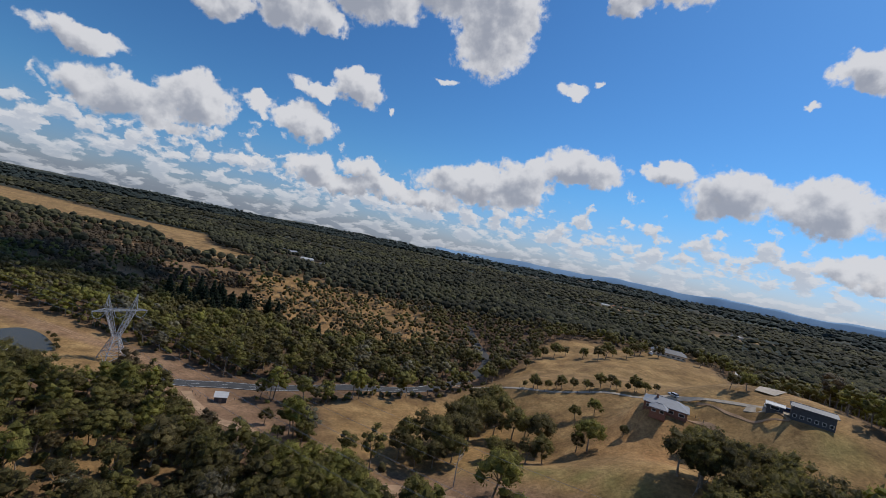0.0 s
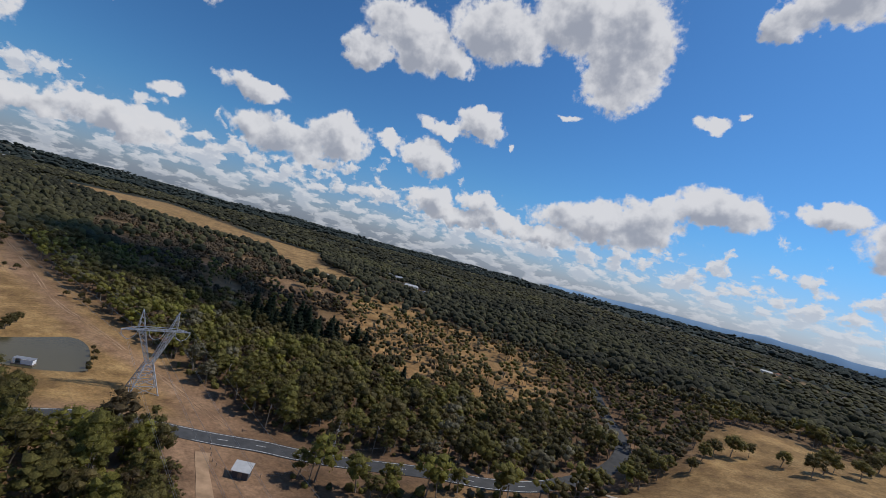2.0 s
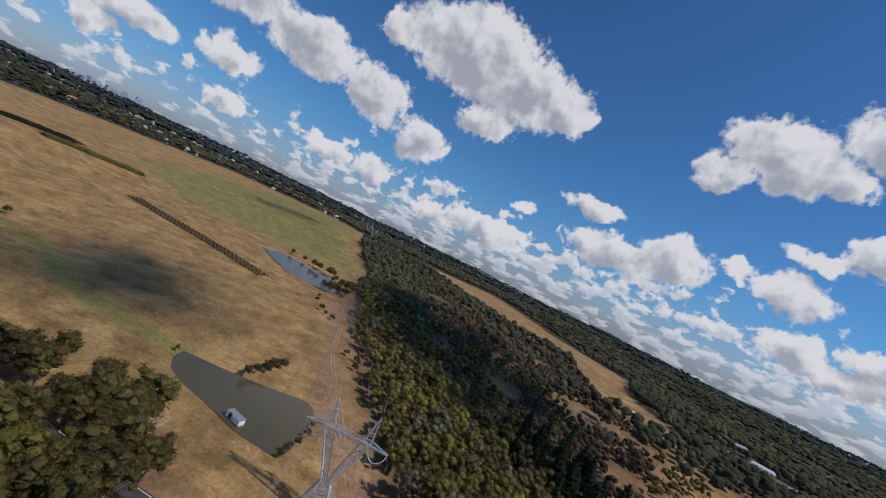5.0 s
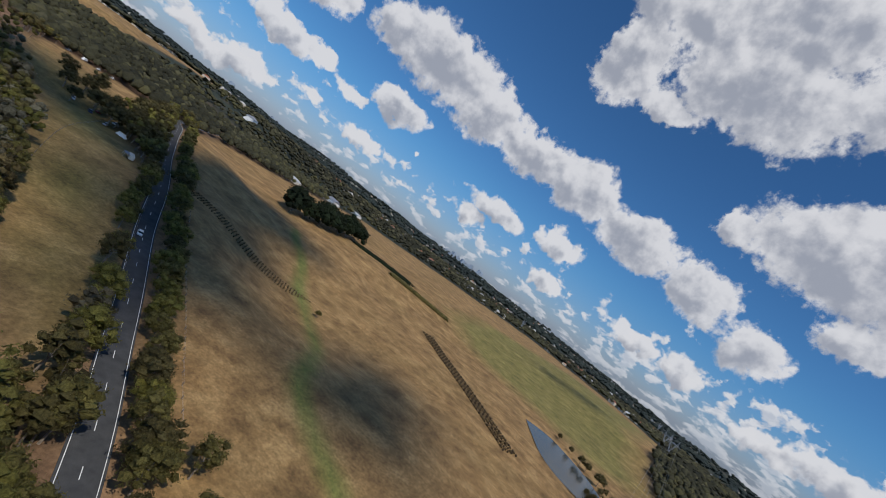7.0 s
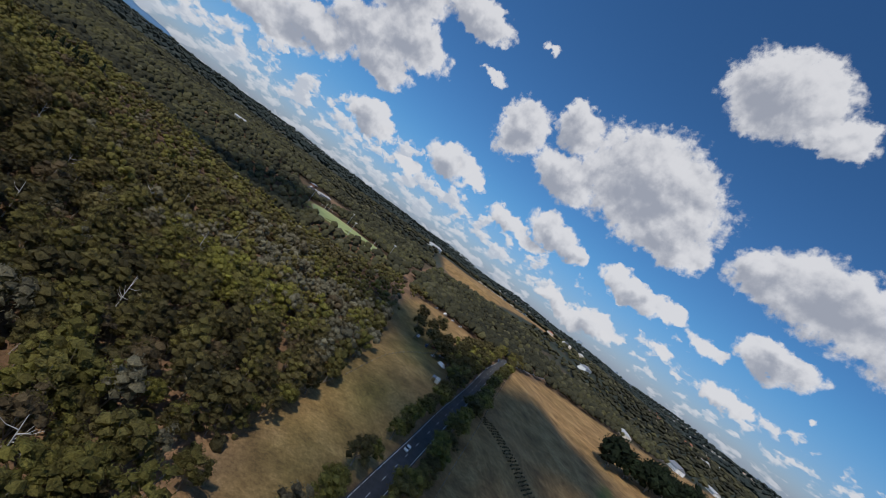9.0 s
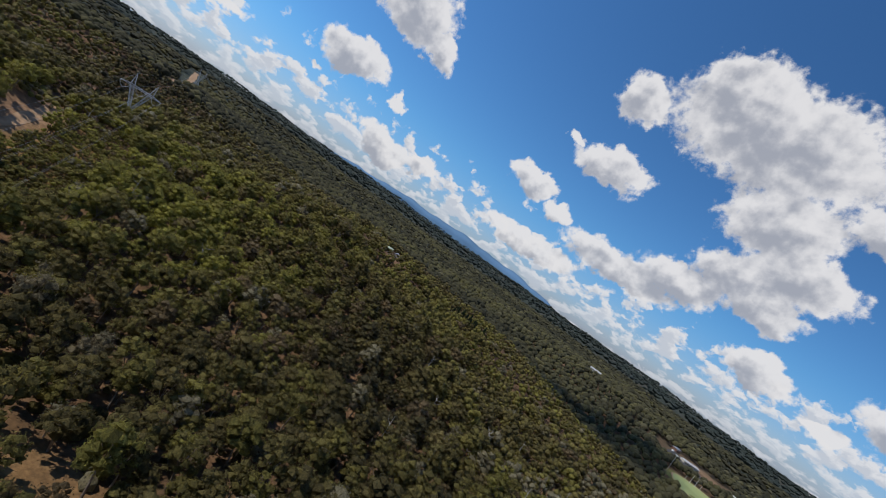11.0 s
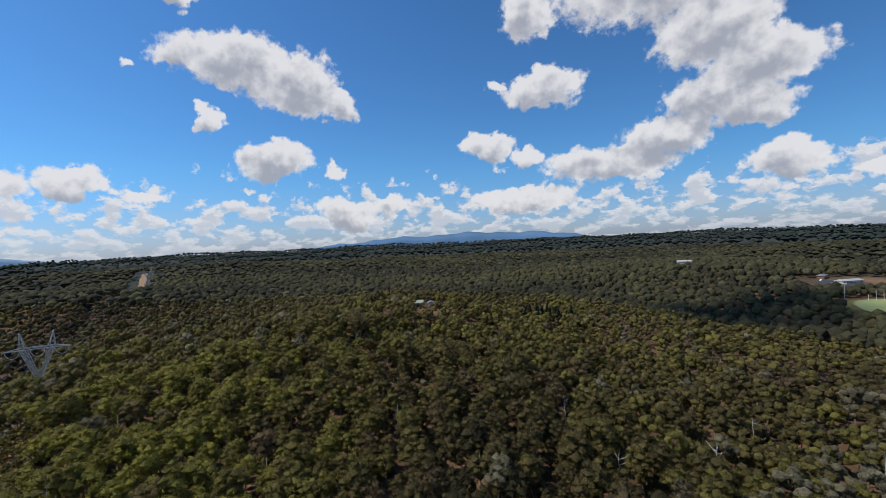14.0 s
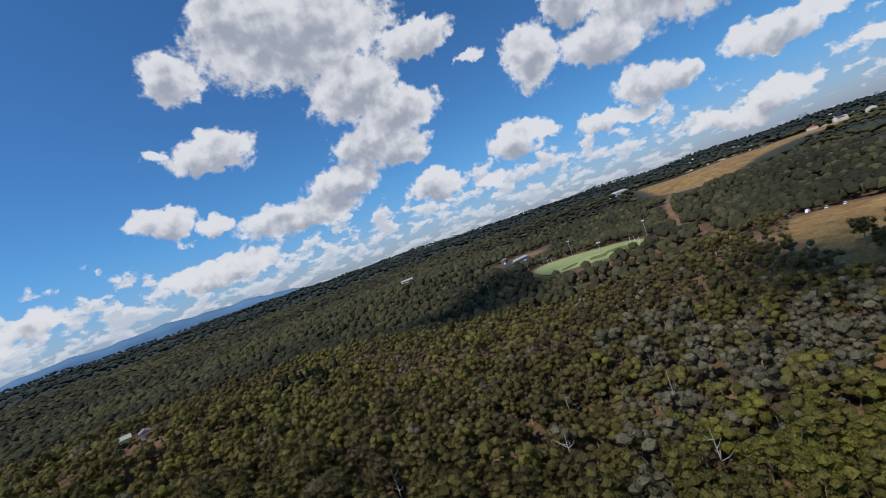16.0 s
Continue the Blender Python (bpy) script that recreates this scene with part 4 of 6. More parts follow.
def plant(name, x, y, templates, materials, label, grow=(0.75, 1.2), tint_bias=0.0, seed=0):
    """One mesh with a tree at each point, cycling through the templates."""
    rnd = np.random.RandomState(seed)
    pick = rnd.randint(len(templates), size=len(x))
    z = land(x, y)
    vs, fs, ts, ms, ns, base = [], [], [], [], [], 0
    patch = 0.5 + 0.5 * wobble(x, y, 52)
    silver = np.clip(1.5 - np.hypot(x + 206, y + 82) / 55, 0, 1) * (wobble(x, y, 30) > -0.05)
    broad = wobble(x + 40, y - 90, 130)
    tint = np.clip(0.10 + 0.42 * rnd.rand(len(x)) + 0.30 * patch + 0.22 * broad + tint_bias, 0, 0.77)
    tint = np.clip(tint + 0.16 * np.clip(1.5 - np.hypot(x - 20, y - 15) / 70, 0, 1), 0, 0.77)
    tint = np.clip(tint + 0.32 * np.clip(1.3 - np.hypot(x + 166, y + 30) / 36, 0, 1), 0, 0.77)
    # southern hill darkened: its weaker light put into the leaf tint
    tint = np.clip(tint - 0.2 * np.clip(1.6 - np.hypot(x - 20, y + 250) / 150, 0, 1), 0, 0.77)
    tint = np.where(rnd.rand(len(x)) < silver * 0.75, rnd.uniform(0.88, 1.0, len(x)), tint)
    tint = np.where(rnd.rand(len(x)) < 0.05, rnd.uniform(0.88, 0.97, len(x)), tint)
    tint = np.where(rnd.rand(len(x)) < 0.07, rnd.uniform(0.80, 0.85, len(x)), tint)
    for k, t in enumerate(templates):
        w = np.where(pick == k)[0]
        if not len(w):
            continue
        parts = t if isinstance(t[0], tuple) else (t,)
        tv = np.vstack([p[0] for p in parts])
        off = np.cumsum([0] + [len(p[0]) for p in parts])
        tf = np.vstack([p[1] + o for p, o in zip(parts, off)])
        tn = np.vstack([p[2] for p in parts])
        mi = np.concatenate([np.full(len(p[1]), (j + 1) % len(materials) if len(parts) == 1 else j) for j, p in enumerate(parts)])
        a = rnd.uniform(0, 2 * math.pi, len(w))
        s = rnd.uniform(*grow, len(w))
        c, q = np.cos(a), np.sin(a)
        vx = s[:, None] * (tv[None, :, 0] * c[:, None] - tv[None, :, 1] * q[:, None]) + x[w][:, None]
        vy = s[:, None] * (tv[None, :, 0] * q[:, None] + tv[None, :, 1] * c[:, None]) + y[w][:, None]
        vz = (s * rnd.uniform(0.88, 1.15, len(w)))[:, None] * tv[None, :, 2] + z[w][:, None]
        nx = tn[None, :, 0] * c[:, None] - tn[None, :, 1] * q[:, None]
        ny = tn[None, :, 0] * q[:, None] + tn[None, :, 1] * c[:, None]
        ns.append(np.stack([nx, ny, np.broadcast_to(tn[None, :, 2], nx.shape)], -1).reshape(-1, 3))
        vs.append(np.stack([vx, vy, vz], -1).reshape(-1, 3))
        fs.append((tf[None] + (np.arange(len(w)) * len(tv))[:, None, None]).reshape(-1, 3) + base)
        ms.append(np.tile(mi, len(w)))
        ts.append(np.repeat(tint[w], len(tv)))
        base += len(w) * len(tv)
    me = array_mesh(name, np.vstack(vs), np.vstack(fs), materials, np.concatenate(ms), {"tint": np.concatenate(ts), "puff": np.vstack(ns)})
    return tagged(new(name, me), label, "forest", kind="stuff")


def build_forest():
    x, y = scatter(6.1, 0, 118, 1)
    plant("near_forest", x, y, NEAR_GUMS, [M_BARK, M_LEAF], "dense gum forest with olive and grey-green crowns", (0.50, 1.0), seed=1)
    x, y = scatter(6.4, 118, 225, 2)
    plant("middle_forest", x, y, MID_GUMS, [M_BARK, M_LEAF], "olive-green gum forest on rolling slopes", (0.62, 1.18), -0.02, seed=2)
    x, y = scatter(7.0, 225, 360, 5)
    plant("slope_forest", x, y, SLOPE_GUMS, [M_BARK, M_LEAF], "olive-brown gum forest climbing the valley sides", (0.62, 1.08), -0.08, seed=5)
    # tint lowered from here outward: shade between the trees put into leaf colour
    x, y = scatter(7.3, 360, 800, 8)
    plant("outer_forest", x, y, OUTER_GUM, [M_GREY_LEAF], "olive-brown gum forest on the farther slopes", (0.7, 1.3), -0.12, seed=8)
    x, y = scatter(5.2, 0, 180, 12)
    plant("understorey", x, y, [dome(81 + k, (1.5, 1.5, 1.2), 0.9) for k in range(3)], [M_LEAF], "low olive-brown shrubs under the gums", (0.5, 1.3), -0.1, seed=12)
    rnd = np.random.RandomState(6)
    x, y = rnd.uniform(-112, -20, 1500), rnd.uniform(60, 178, 1500)
    keep = (off_line(x, y, TRACK_E) > 6) & (off_line(x, y, TRACK_E) < 30) & (off_line(x * 1.06, y * 1.06, TRACK_E) < off_line(x, y, TRACK_E))
    plant("track_scrub", x[keep], y[keep], [gum(95 + k, clumps=4, leaves=12, leaf=0.45, height=3.2, spread=2.3, simple=True) for k in range(3)], [M_BARK, M_LEAF], "low dark scrub on the bank below the dirt track", (0.4, 1.0), -0.15, seed=13)
    x, y = rnd.uniform(-5, 100, 1500), rnd.uniform(40, 118, 1500)
    keep = inside(x, y, LOW_SCRUB) & (off_line(x, y, TRACK_E) > 4)
    plant("low_scrub", x[keep], y[keep], [gum(105 + k, clumps=5, leaves=10, leaf=0.5, height=4.2, spread=2.6, simple=True) for k in range(3)], [M_BARK, M_LEAF], "dense dark green scrub under the power line", (0.6, 1.2), -0.12, seed=14)
    x, y = rnd.uniform(-650, -180, 9000), rnd.uniform(300, 565, 9000)
    keep = inside(x, y, SCRUB) & (wobble(x, y, 23) > -0.45)
    plant("dry_scrub", x[keep], y[keep], OUTER_GUM[:3], [M_SCRUB], "leafless grey-brown scrub on the shaded hill", (0.25, 0.62), seed=7)
    x, y = rnd.uniform(80, 560, 14000), rnd.uniform(-180, 120, 14000)
    keep = (off_line(x, y, CORRIDOR) < 11) & ~inside(x, y, BARE_E) & (off_line(x, y, CORRIDOR[4:]) > 6)
    plant("corridor_scrub", x[keep], y[keep], OUTER_GUM[2:], [M_LEAF], "low olive scrub under the power line", (0.2, 0.45), -0.1, seed=9)
    x, y = scatter(13.4, 800, 1650, 3)
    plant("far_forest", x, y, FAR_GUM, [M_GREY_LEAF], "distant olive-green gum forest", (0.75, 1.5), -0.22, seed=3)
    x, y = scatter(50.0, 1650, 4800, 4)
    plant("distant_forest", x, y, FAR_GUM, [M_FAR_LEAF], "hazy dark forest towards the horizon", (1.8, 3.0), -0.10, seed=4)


build_forest()


def tree_models():
    """Meshes shared by the single trees: trunk and crown."""
    out = []
    for k in range(6):
        t, c = gum(91 + k, clumps=(24, 27, 22, 28, 23, 26)[k], leaves=64, leaf=0.42, spread=(5.4, 6.0, 4.9, 6.4, 5.2, 5.8)[k], height=(12.5, 13.5, 12, 13, 14, 12.5)[k], plump=0.86)
        tr = array_mesh("trunk", t[0], t[1], [M_BARK])
        cr = [array_mesh("crown", c[0], c[1], [M_LEAF], attrs={"tint": np.full(len(c[0]), v), "puff": c[2]}) for v in (0.22, 0.42, 0.62)]
        out.append((tr, cr))
    return out


TREES = tree_models()
PINES = []
for k in range(3):
    t, c = pine(70 + k)
    PINES.append((array_mesh("trunk", *t, [M_BARK]), array_mesh("crown", c[0], c[1], [M_PINE], attrs={"tint": np.full(len(c[0]), 0.2 + 0.3 * k), "puff": c[2]})))


def tree(x, y, size=1.0, kind=0, tone=1, label="", group="", turn=None):
    ob = thing("gum_tree", x, y, (x * 37 + y * 91) % 360 if turn is None else turn)
    ob.scale = (size, size, size)
    tr, cr = TREES[kind % 6]
    for name, me in (("trunk", tr), ("crown", cr[tone])):
        new(name, me).parent = ob
    return tagged(ob, label or "olive-green gum tree standing on dry grass", "tree", group)


def pine_tree(x, y, size=1.0, kind=0):
    ob = thing("pine_tree", x, y, (x * 37 + y * 91) % 360)
    ob.scale = (size, size, size * 1.1)
    for name, me in zip(("trunk", "crown"), PINES[kind % 3]):
        new(name, me).parent = ob
    return tagged(ob, "dark green conical pine tree among gums", "tree", "dark pines on the slope")


def build_single_trees():
    lone = [(37, 182, 1.25, 3), (28, 189, 1.1, 1), (33, 187, 0.9, 4), (30, 160, 0.75, 0), (36, 160, 0.85, 5), (53, 169, 1.0, 3), (50, 172, 0.7, 2), (55, 201, 0.5, 1), (63, 201, 0.62, 5), (65, 170, 0.42, 2), (84, 159, 0.78, 3),
            (114, 186, 0.62, 0), (110, 190, 0.52, 4), (-49, 150, 0.8, 2), (-44, 146, 0.35, 4), (-69, 163, 0.5, 1), (-58, 151, 0.45, 0), (17, 130, 1.4, 5), (21, 126, 0.5, 2), (52, 108, 0.9, 1), (57, 103, 1.0, 3), (64, 104, 0.95, 0)]
    for k, (x, y, s, v) in enumerate(lone):
        tree(x, y, s, v, k % 3, "olive-green gum tree on the dry farm paddock")
    gully = [(-15, 155, 0.9), (-8, 151, 0.8), (-2, 153, 0.9), (4, 157, 0.85), (-8, 166, 1.15), (0, 163, 1.05), (8, 170, 1.1), (12, 199, 1.2), (16, 216, 1.25), (23, 212, 1.1), (20, 188, 1.0), (-4, 178, 1.0), (3, 200, 1.15),
             (-13, 161, 1.0), (24, 166, 0.7), (19, 160, 0.7), (10, 186, 1.15), (18, 203, 1.2), (-2, 172, 1.0), (9, 208, 1.1), (4, 190, 1.0), (22, 222, 1.2), (14, 227, 1.1), (7, 218, 1.0), (3, 180, 1.0)]
    for k, (x, y, s) in enumerate(gully):
        tree(x, y, s, k, k % 2, "dark olive gum tree in the gully of the paddock", "gums in the gully")
    for k, (x, y, s) in enumerate(((76, 129, 0.9), (80, 124, 0.95), (87, 121, 0.9), (83, 131, 0.95), (78, 122, 0.75), (90, 127, 0.95), (95, 124, 0.9), (99, 120, 0.9), (88, 116, 0.85), (95, 117, 0.9), (84, 126, 1.0), (100, 128, 0.85))):
        tree(x - 9, y + 2, s * 1.2, k, k % 2, "tall olive gum tree in a grove on the paddock", "grove of gums on the paddock")
    for k, (x, y, s) in enumerate(((74, 116, 1.1), (82, 113, 1.15), (90, 110, 1.1), (70, 111, 1.0), (96, 113, 1.05), (78, 107, 1.1))):
        tree(x, y, s, k + 2, k % 2, "dark olive gum tree at the forest edge below the paddock", "gums below the paddock")
    for k, (x, y, s) in enumerate(((-25, 127, 1.0), (-21, 122, 0.95), (-17, 117, 1.0), (-29, 130, 1.05), (-33, 124, 0.9), (-29, 119, 1.0), (-37, 129, 1.0), (-39, 122, 0.95), (-24, 113, 1.0), (-43, 126, 1.0), (-45, 118, 0.9), (-35, 114, 0.9))):
        tree(x, y, s, k, 2 if k % 4 else 1, "bright yellow-green gum tree below the dirt track", "bright gums below the dirt track")
    fence_row = spline([(37, 240), (48, 236), (68, 230), (82, 223), (90, 211)], 3.6)
    for k, (x, y) in enumerate(fence_row):
        tree(x + math.sin(k * 2.1), y + 1.5 * math.cos(k * 1.3), 0.34 + 0.09 * (k * 7 % 4), k, k % 2, "small dark gum in a row along the paddock fence", "row of paddock trees")
    for k, (x, y) in enumerate(((44, 300), (52, 318), (59, 329), (68, 336), (77, 340), (87, 331), (95, 320), (103, 330), (110, 338), (120, 337), (130, 350), (138, 362), (146, 378), (174, 378), (184, 356), (188, 338), (180, 322), (168, 330), (148, 352), (124, 392), (108, 404), (92, 398))):
        tree(x, y, 0.6 + 0.12 * (k * 5 % 4), k, k % 2, "gum tree at the top of the pale paddock")
    tree(-342, 63, 0.42, 2, 1, "small lone tree beside the green drain")
    line = spline(ROAD, 1.0)
    d = np.gradient(line, axis=0)
    side = np.stack([d[:, 1], -d[:, 0]], 1) / np.hypot(d[:, 0], d[:, 1])[:, None]
    rnd = random.Random(4)
    along = [i for i in range(len(line)) if -480 < line[i, 0] < -155]
    for k, i in enumerate(along[::7]):
        for s in (-1, 1):
            if rnd.random() < 0.88:
                p = line[i] + side[i] * s * rnd.uniform(6.6, 9.0)
                tree(p[0], p[1], rnd.uniform(0.66, 1.0), rnd.randrange(6), rnd.randrange(3), "grey-green roadside gum tree beside the asphalt", "roadside gums")
    for k in range(26):
        a = rnd.uniform(0, 1)
        p = (-205 + 60 * a + rnd.uniform(-16, 16), 88 + 62 * a + rnd.uniform(-12, 12))
        if off_line(np.array(p[0]), np.array(p[1]), ROAD) > 8.5 and not inside(*p, OPEN_WEST):
            tree(*p, rnd.uniform(0.7, 1.0), rnd.randrange(6), rnd.randrange(3), "large gum tree on bare red earth beside the road")
    for x, y, s in ((-183, 147, 1.2), (-176, 143, 1.05), (-168, 141, 1.0), (-158, 150, 1.0), (-163, 146, 1.1), (-190, 136, 1.0), (-178, 137, 1.1), (-172, 134, 1.0), (-152, 136, 1.0), (-147, 128, 0.9), (-158, 122, 0.9), (-168, 126, 0.9), (-176, 131, 0.85), (-158, 139, 0.95), (-152, 145, 0.85), (-200, 124, 0.8), (-190, 122, 0.85)):
        tree(x, y, s, int(s * 20), 1, "large gum tree between the road and the pond")
    for k in range(20):
        t = k / 19
        x, y = -303 - 66 * t + rnd.uniform(-10, 12), -70 - 76 * t + rnd.uniform(-12, 8)
        if off_line(np.array(x), np.array(y), ROAD) > 9:
            tree(x, y, rnd.uniform(0.85, 1.15), k, 0, "large dark gum tree shading parked cars beside the road", "dark gums at the bend")
    for k in range(12):
        x, y = -302 + 22 * math.cos(k * 2.4) * math.sqrt(k / 12), -108 + 28 * math.sin(k * 2.4) * math.sqrt(k / 12)
        if off_line(np.array(x), np.array(y), ROAD) > 9:
            tree(x, y, 0.85 + 0.1 * (k % 4), k, 0, "large dark gum tree shading parked cars beside the road", "dark gums at the bend")
    for k, (x, y) in enumerate(((-171, 66), (-178, 76), (-164, 58), (-152, 72), (-160, 86), (-196, 36), (-206, 22), (-214, 8), (-186, 48))):
        tree(x, y, 0.75, k, k % 3, "gum tree at the forest edge on bare earth")
    for k, (x, y, s) in enumerate(((-219, 342, 1.35), (-223, 325, 1.3), (-192, 332, 1.3), (-206, 350, 1.35), (-199, 340, 1.4), (-212, 330, 1.3), (-189, 358, 1.2), (-182, 344, 1.2), (-171, 366, 1.1), (-157, 354, 1.1), (-103, 306, 1.0), (-128, 318, 0.8), (-194, 299, 1.0), (-186, 306, 1.1), (-178, 296, 1.0), (-203, 310, 1.1), (-212, 300, 0.9),
                                   (-220, 315, 1.0), (-188, 318, 1.2), (-170, 310, 1.0), (-230, 306, 0.9), (-160, 300, 0.9), (-176, 326, 1.0))):
        pine_tree(x, y, s, k)
    for k in range(24):
        pine_tree(-202 + 36 * math.cos(k * 2.4 + 0.7) * math.sqrt(k / 24), 330 + 28 * math.sin(k * 2.4 + 0.7) * math.sqrt(k / 24), 1.05 + 0.13 * (k % 4), k)
    for k in range(18):
        pine_tree(-4 + 20 * math.cos(k * 2.4) * math.sqrt(k / 18), -230 + 11 * math.sin(k * 2.4) * math.sqrt(k / 18), 0.7 + 0.15 * (k % 3), k)
    rnd = random.Random(9)
    for k, (x, y) in enumerate(((-505, 238), (-492, 246), (-484, 250), (-470, 258), (-458, 262), (-446, 265), (-436, 268), (-428, 266), (-418, 264), (-410, 258), (-407, 250), (-405, 243), (-520, 228))):
        tree(x, y, 0.5 + 0.12 * (k * 5 % 4), k, 0, "dark bush on the bank of the farm dam", "waterside bushes").location.z = DAM_Z + 0.3
    for p in (POND,):
        edge = spline(p + p[:1], 6.0)
        for k, q in enumerate(edge):
            if rnd.random() < 0.04:
                tree(q[0] + rnd.uniform(-2, 2), q[1] + rnd.uniform(-2, 2), rnd.uniform(0.3, 0.5), k, 0, "dark waterside bush at the pond bank", "waterside bushes").location.z = POND_Z + 0.3
    for k, (x, y, s) in enumerate(((-233, 183, 0.42), (-236, 186, 0.45), (-230, 179, 0.38), (-240, 190, 0.4), (-228, 176, 0.3), (-183, 186, 0.22), (-187, 190, 0.24), (-193, 194, 0.24), (-199, 197, 0.22), (-180, 184, 0.2), (-233, 151, 0.2))):
        tree(x, y, s, k, 0, "dark bush leaning over the pond bank", "waterside bushes").location.z = POND_Z + 0.3
    rnd2 = random.Random(31)
    for k in range(30):
        a = rnd2.uniform(0, 1)
        x, y = -445 + 200 * a + rnd2.uniform(-18, 18), 300 - 30 * a + rnd2.uniform(-14, 22)
        tree(x, y, rnd2.uniform(0.75, 1.15), k, 0, "dark dense gum tree at the foot of the scrubby hill", "dark gums below the hill")
    for k in range(30):
        x, y = rnd.uniform(-470, -250), rnd.uniform(225, 290)
        if inside(x, y, OPEN_WEST) and off_line(np.array(x), np.array(y), TRACK) < 26 and off_line(np.array(x), np.array(y), TRACK) > 6:
            tree(x, y, rnd.uniform(0.2, 0.45), k, 0, "small dark bush beside the dirt track")


build_single_trees()


# ---------------------------------------------------------------- small builders
def box(bm, lo, hi, bevel=0.0):
    r = bmesh.ops.create_cube(bm, size=1.0)
    for v in r["verts"]:
        v.co = [lo[i] + (v.co[i] + 0.5) * (hi[i] - lo[i]) for i in range(3)]
    if bevel:
        bmesh.ops.bevel(bm, geom=list({e for v in r["verts"] for e in v.link_edges}), offset=bevel, segments=1, affect="EDGES")
    return bm


def beam(bm, a, b, w=0.12):
    """A square bar between two points."""
    a, b = Vector(a), Vector(b)
    d = b - a
    q = d.to_track_quat("Z", "Y").to_matrix().to_4x4()
    r = bmesh.ops.create_cube(bm, size=1.0)
    m = Matrix.Translation((a + b) / 2) @ q @ Matrix.Diagonal((w, w, d.length, 1))
    bmesh.ops.transform(bm, matrix=m, verts=r["verts"])


def cylinder(bm, centre, radius, depth, axis="Z", segments=10):
    r = bmesh.ops.create_cone(bm, cap_ends=True, segments=segments, radius1=radius, radius2=radius, depth=depth)
    m = Matrix.Translation(centre)
    if axis == "Y":
        m = m @ Matrix.Rotation(radians(90), 4, "X")
    elif axis == "X":
        m = m @ Matrix.Rotation(radians(90), 4, "Y")
    bmesh.ops.transform(bm, matrix=m, verts=r["verts"])


# ---------------------------------------------------------------- power line
def tower_model():
    """A waisted lattice tower with a level bridge, two peaks and three hanging insulator vees."""
    ob = new("transmission_tower")
    waist, arm, top = 11.0, 23.0, 31.0
    foot, neck = 4.8, 1.25
    ring = lambda z: foot + (neck - foot) * z / waist
    for sx in (-1, 1):
        for sy in (-1, 1):
            bm = bmesh.new()
            beam(bm, (sx * foot, sy * foot, -0.6), (sx * neck, sy * neck, waist), 0.312)
            part("leg", bm, M_STEEL, ob)
    bm = bmesh.new()
    levels = (0.0, 3.2, 6.0, 8.6, waist)
    for z0, z1 in zip(levels, levels[1:]):
        a, b = ring(z0), ring(z1)
        for k in range(4):
            c0 = [(-1, -1), (1, -1), (1, 1), (-1, 1)][k]
            c1 = [(1, -1), (1, 1), (-1, 1), (-1, -1)][k]
            beam(bm, (c0[0] * a, c0[1] * a, z0), (c1[0] * b, c1[1] * b, z1), 0.175)
            beam(bm, (c1[0] * a, c1[1] * a, z0), (c0[0] * b, c0[1] * b, z1), 0.175)
            beam(bm, (c0[0] * b, c0[1] * b, z1), (c1[0] * b, c1[1] * b, z1), 0.175)
    part("lower_lattice", bm, M_STEEL, ob)
    for s in (-1, 1):
        bm = bmesh.new()
        n = 6
        for k in range(n):
            t0, t1 = k / n, (k + 1) / n
            z0, z1 = waist + (arm - waist) * t0, waist + (arm - waist) * t1
            i0, i1 = s * (0.15 + 3.6 * t0), s * (0.15 + 3.6 * t1)
            o0, o1 = s * (neck + 4.6 * t0), s * (neck + 4.6 * t1)
            for y in (-1, 1):
                beam(bm, (o0, y * neck, z0), (o1, y * neck, z1), 0.234)
                beam(bm, (i0, y * neck, z0), (i1, y * neck, z1), 0.215)
                beam(bm, (o0, y * neck, z0), (i1, y * neck, z1), 0.146)
                beam(bm, (i0, y * neck, z0), (o1, y * neck, z1), 0.146)
            beam(bm, (o1, -neck, z1), (o1, neck, z1), 0.146)
            beam(bm, (o0, -neck, z0), (o1, neck, z1), 0.146)
        part("window_column", bm, M_STEEL, ob)
        bm = bmesh.new()
        for y in (-1, 1):
            beam(bm, (s * 4.0, y * neck, arm + 0.9), (s * 5.9, 0, top), 0.195)
            beam(bm, (s * 6.2, y * neck, arm + 0.9), (s * 5.9, 0, top), 0.195)
        for z, w in ((25.5, 0.75), (27.3, 0.5), (29.0, 0.25)):
            for y in (-1, 1):
                beam(bm, (s * (5.15 - w), y * w, z), (s * (5.5 + w), y * w, z + 0.9), 0.117)
        part("earth_wire_peak", bm, M_STEEL, ob)
    bm = bmesh.new()
    reach = 11.2
    for y in (-1, 1):
        beam(bm, (-reach, y * 0.3, arm + 0.1), (reach, y * 0.3, arm + 0.1), 0.224)
        beam(bm, (-6.3, y * neck, arm + 1.1), (6.3, y * neck, arm + 1.1), 0.224)
        for s in (-1, 1):
            beam(bm, (s * 6.3, y * neck, arm + 1.1), (s * reach, y * 0.2, arm + 0.1), 0.195)
    for k in range(12):
        a, b = -reach + 2 * reach * k / 12, -reach + 2 * reach * (k + 1) / 12
        za, zb = (arm + 0.1, arm + 1.0) if k % 2 else (arm + 1.0, arm + 0.1)
        if abs((a + b) / 2) < 8.5:
            for y in (-0.6, 0.6):
                beam(bm, (a, y, za), (b, y, zb), 0.136)
        beam(bm, (a, -0.4, arm + 0.1), (b, 0.4, arm + 0.1), 0.117)
    part("bridge", bm, M_STEEL, ob)
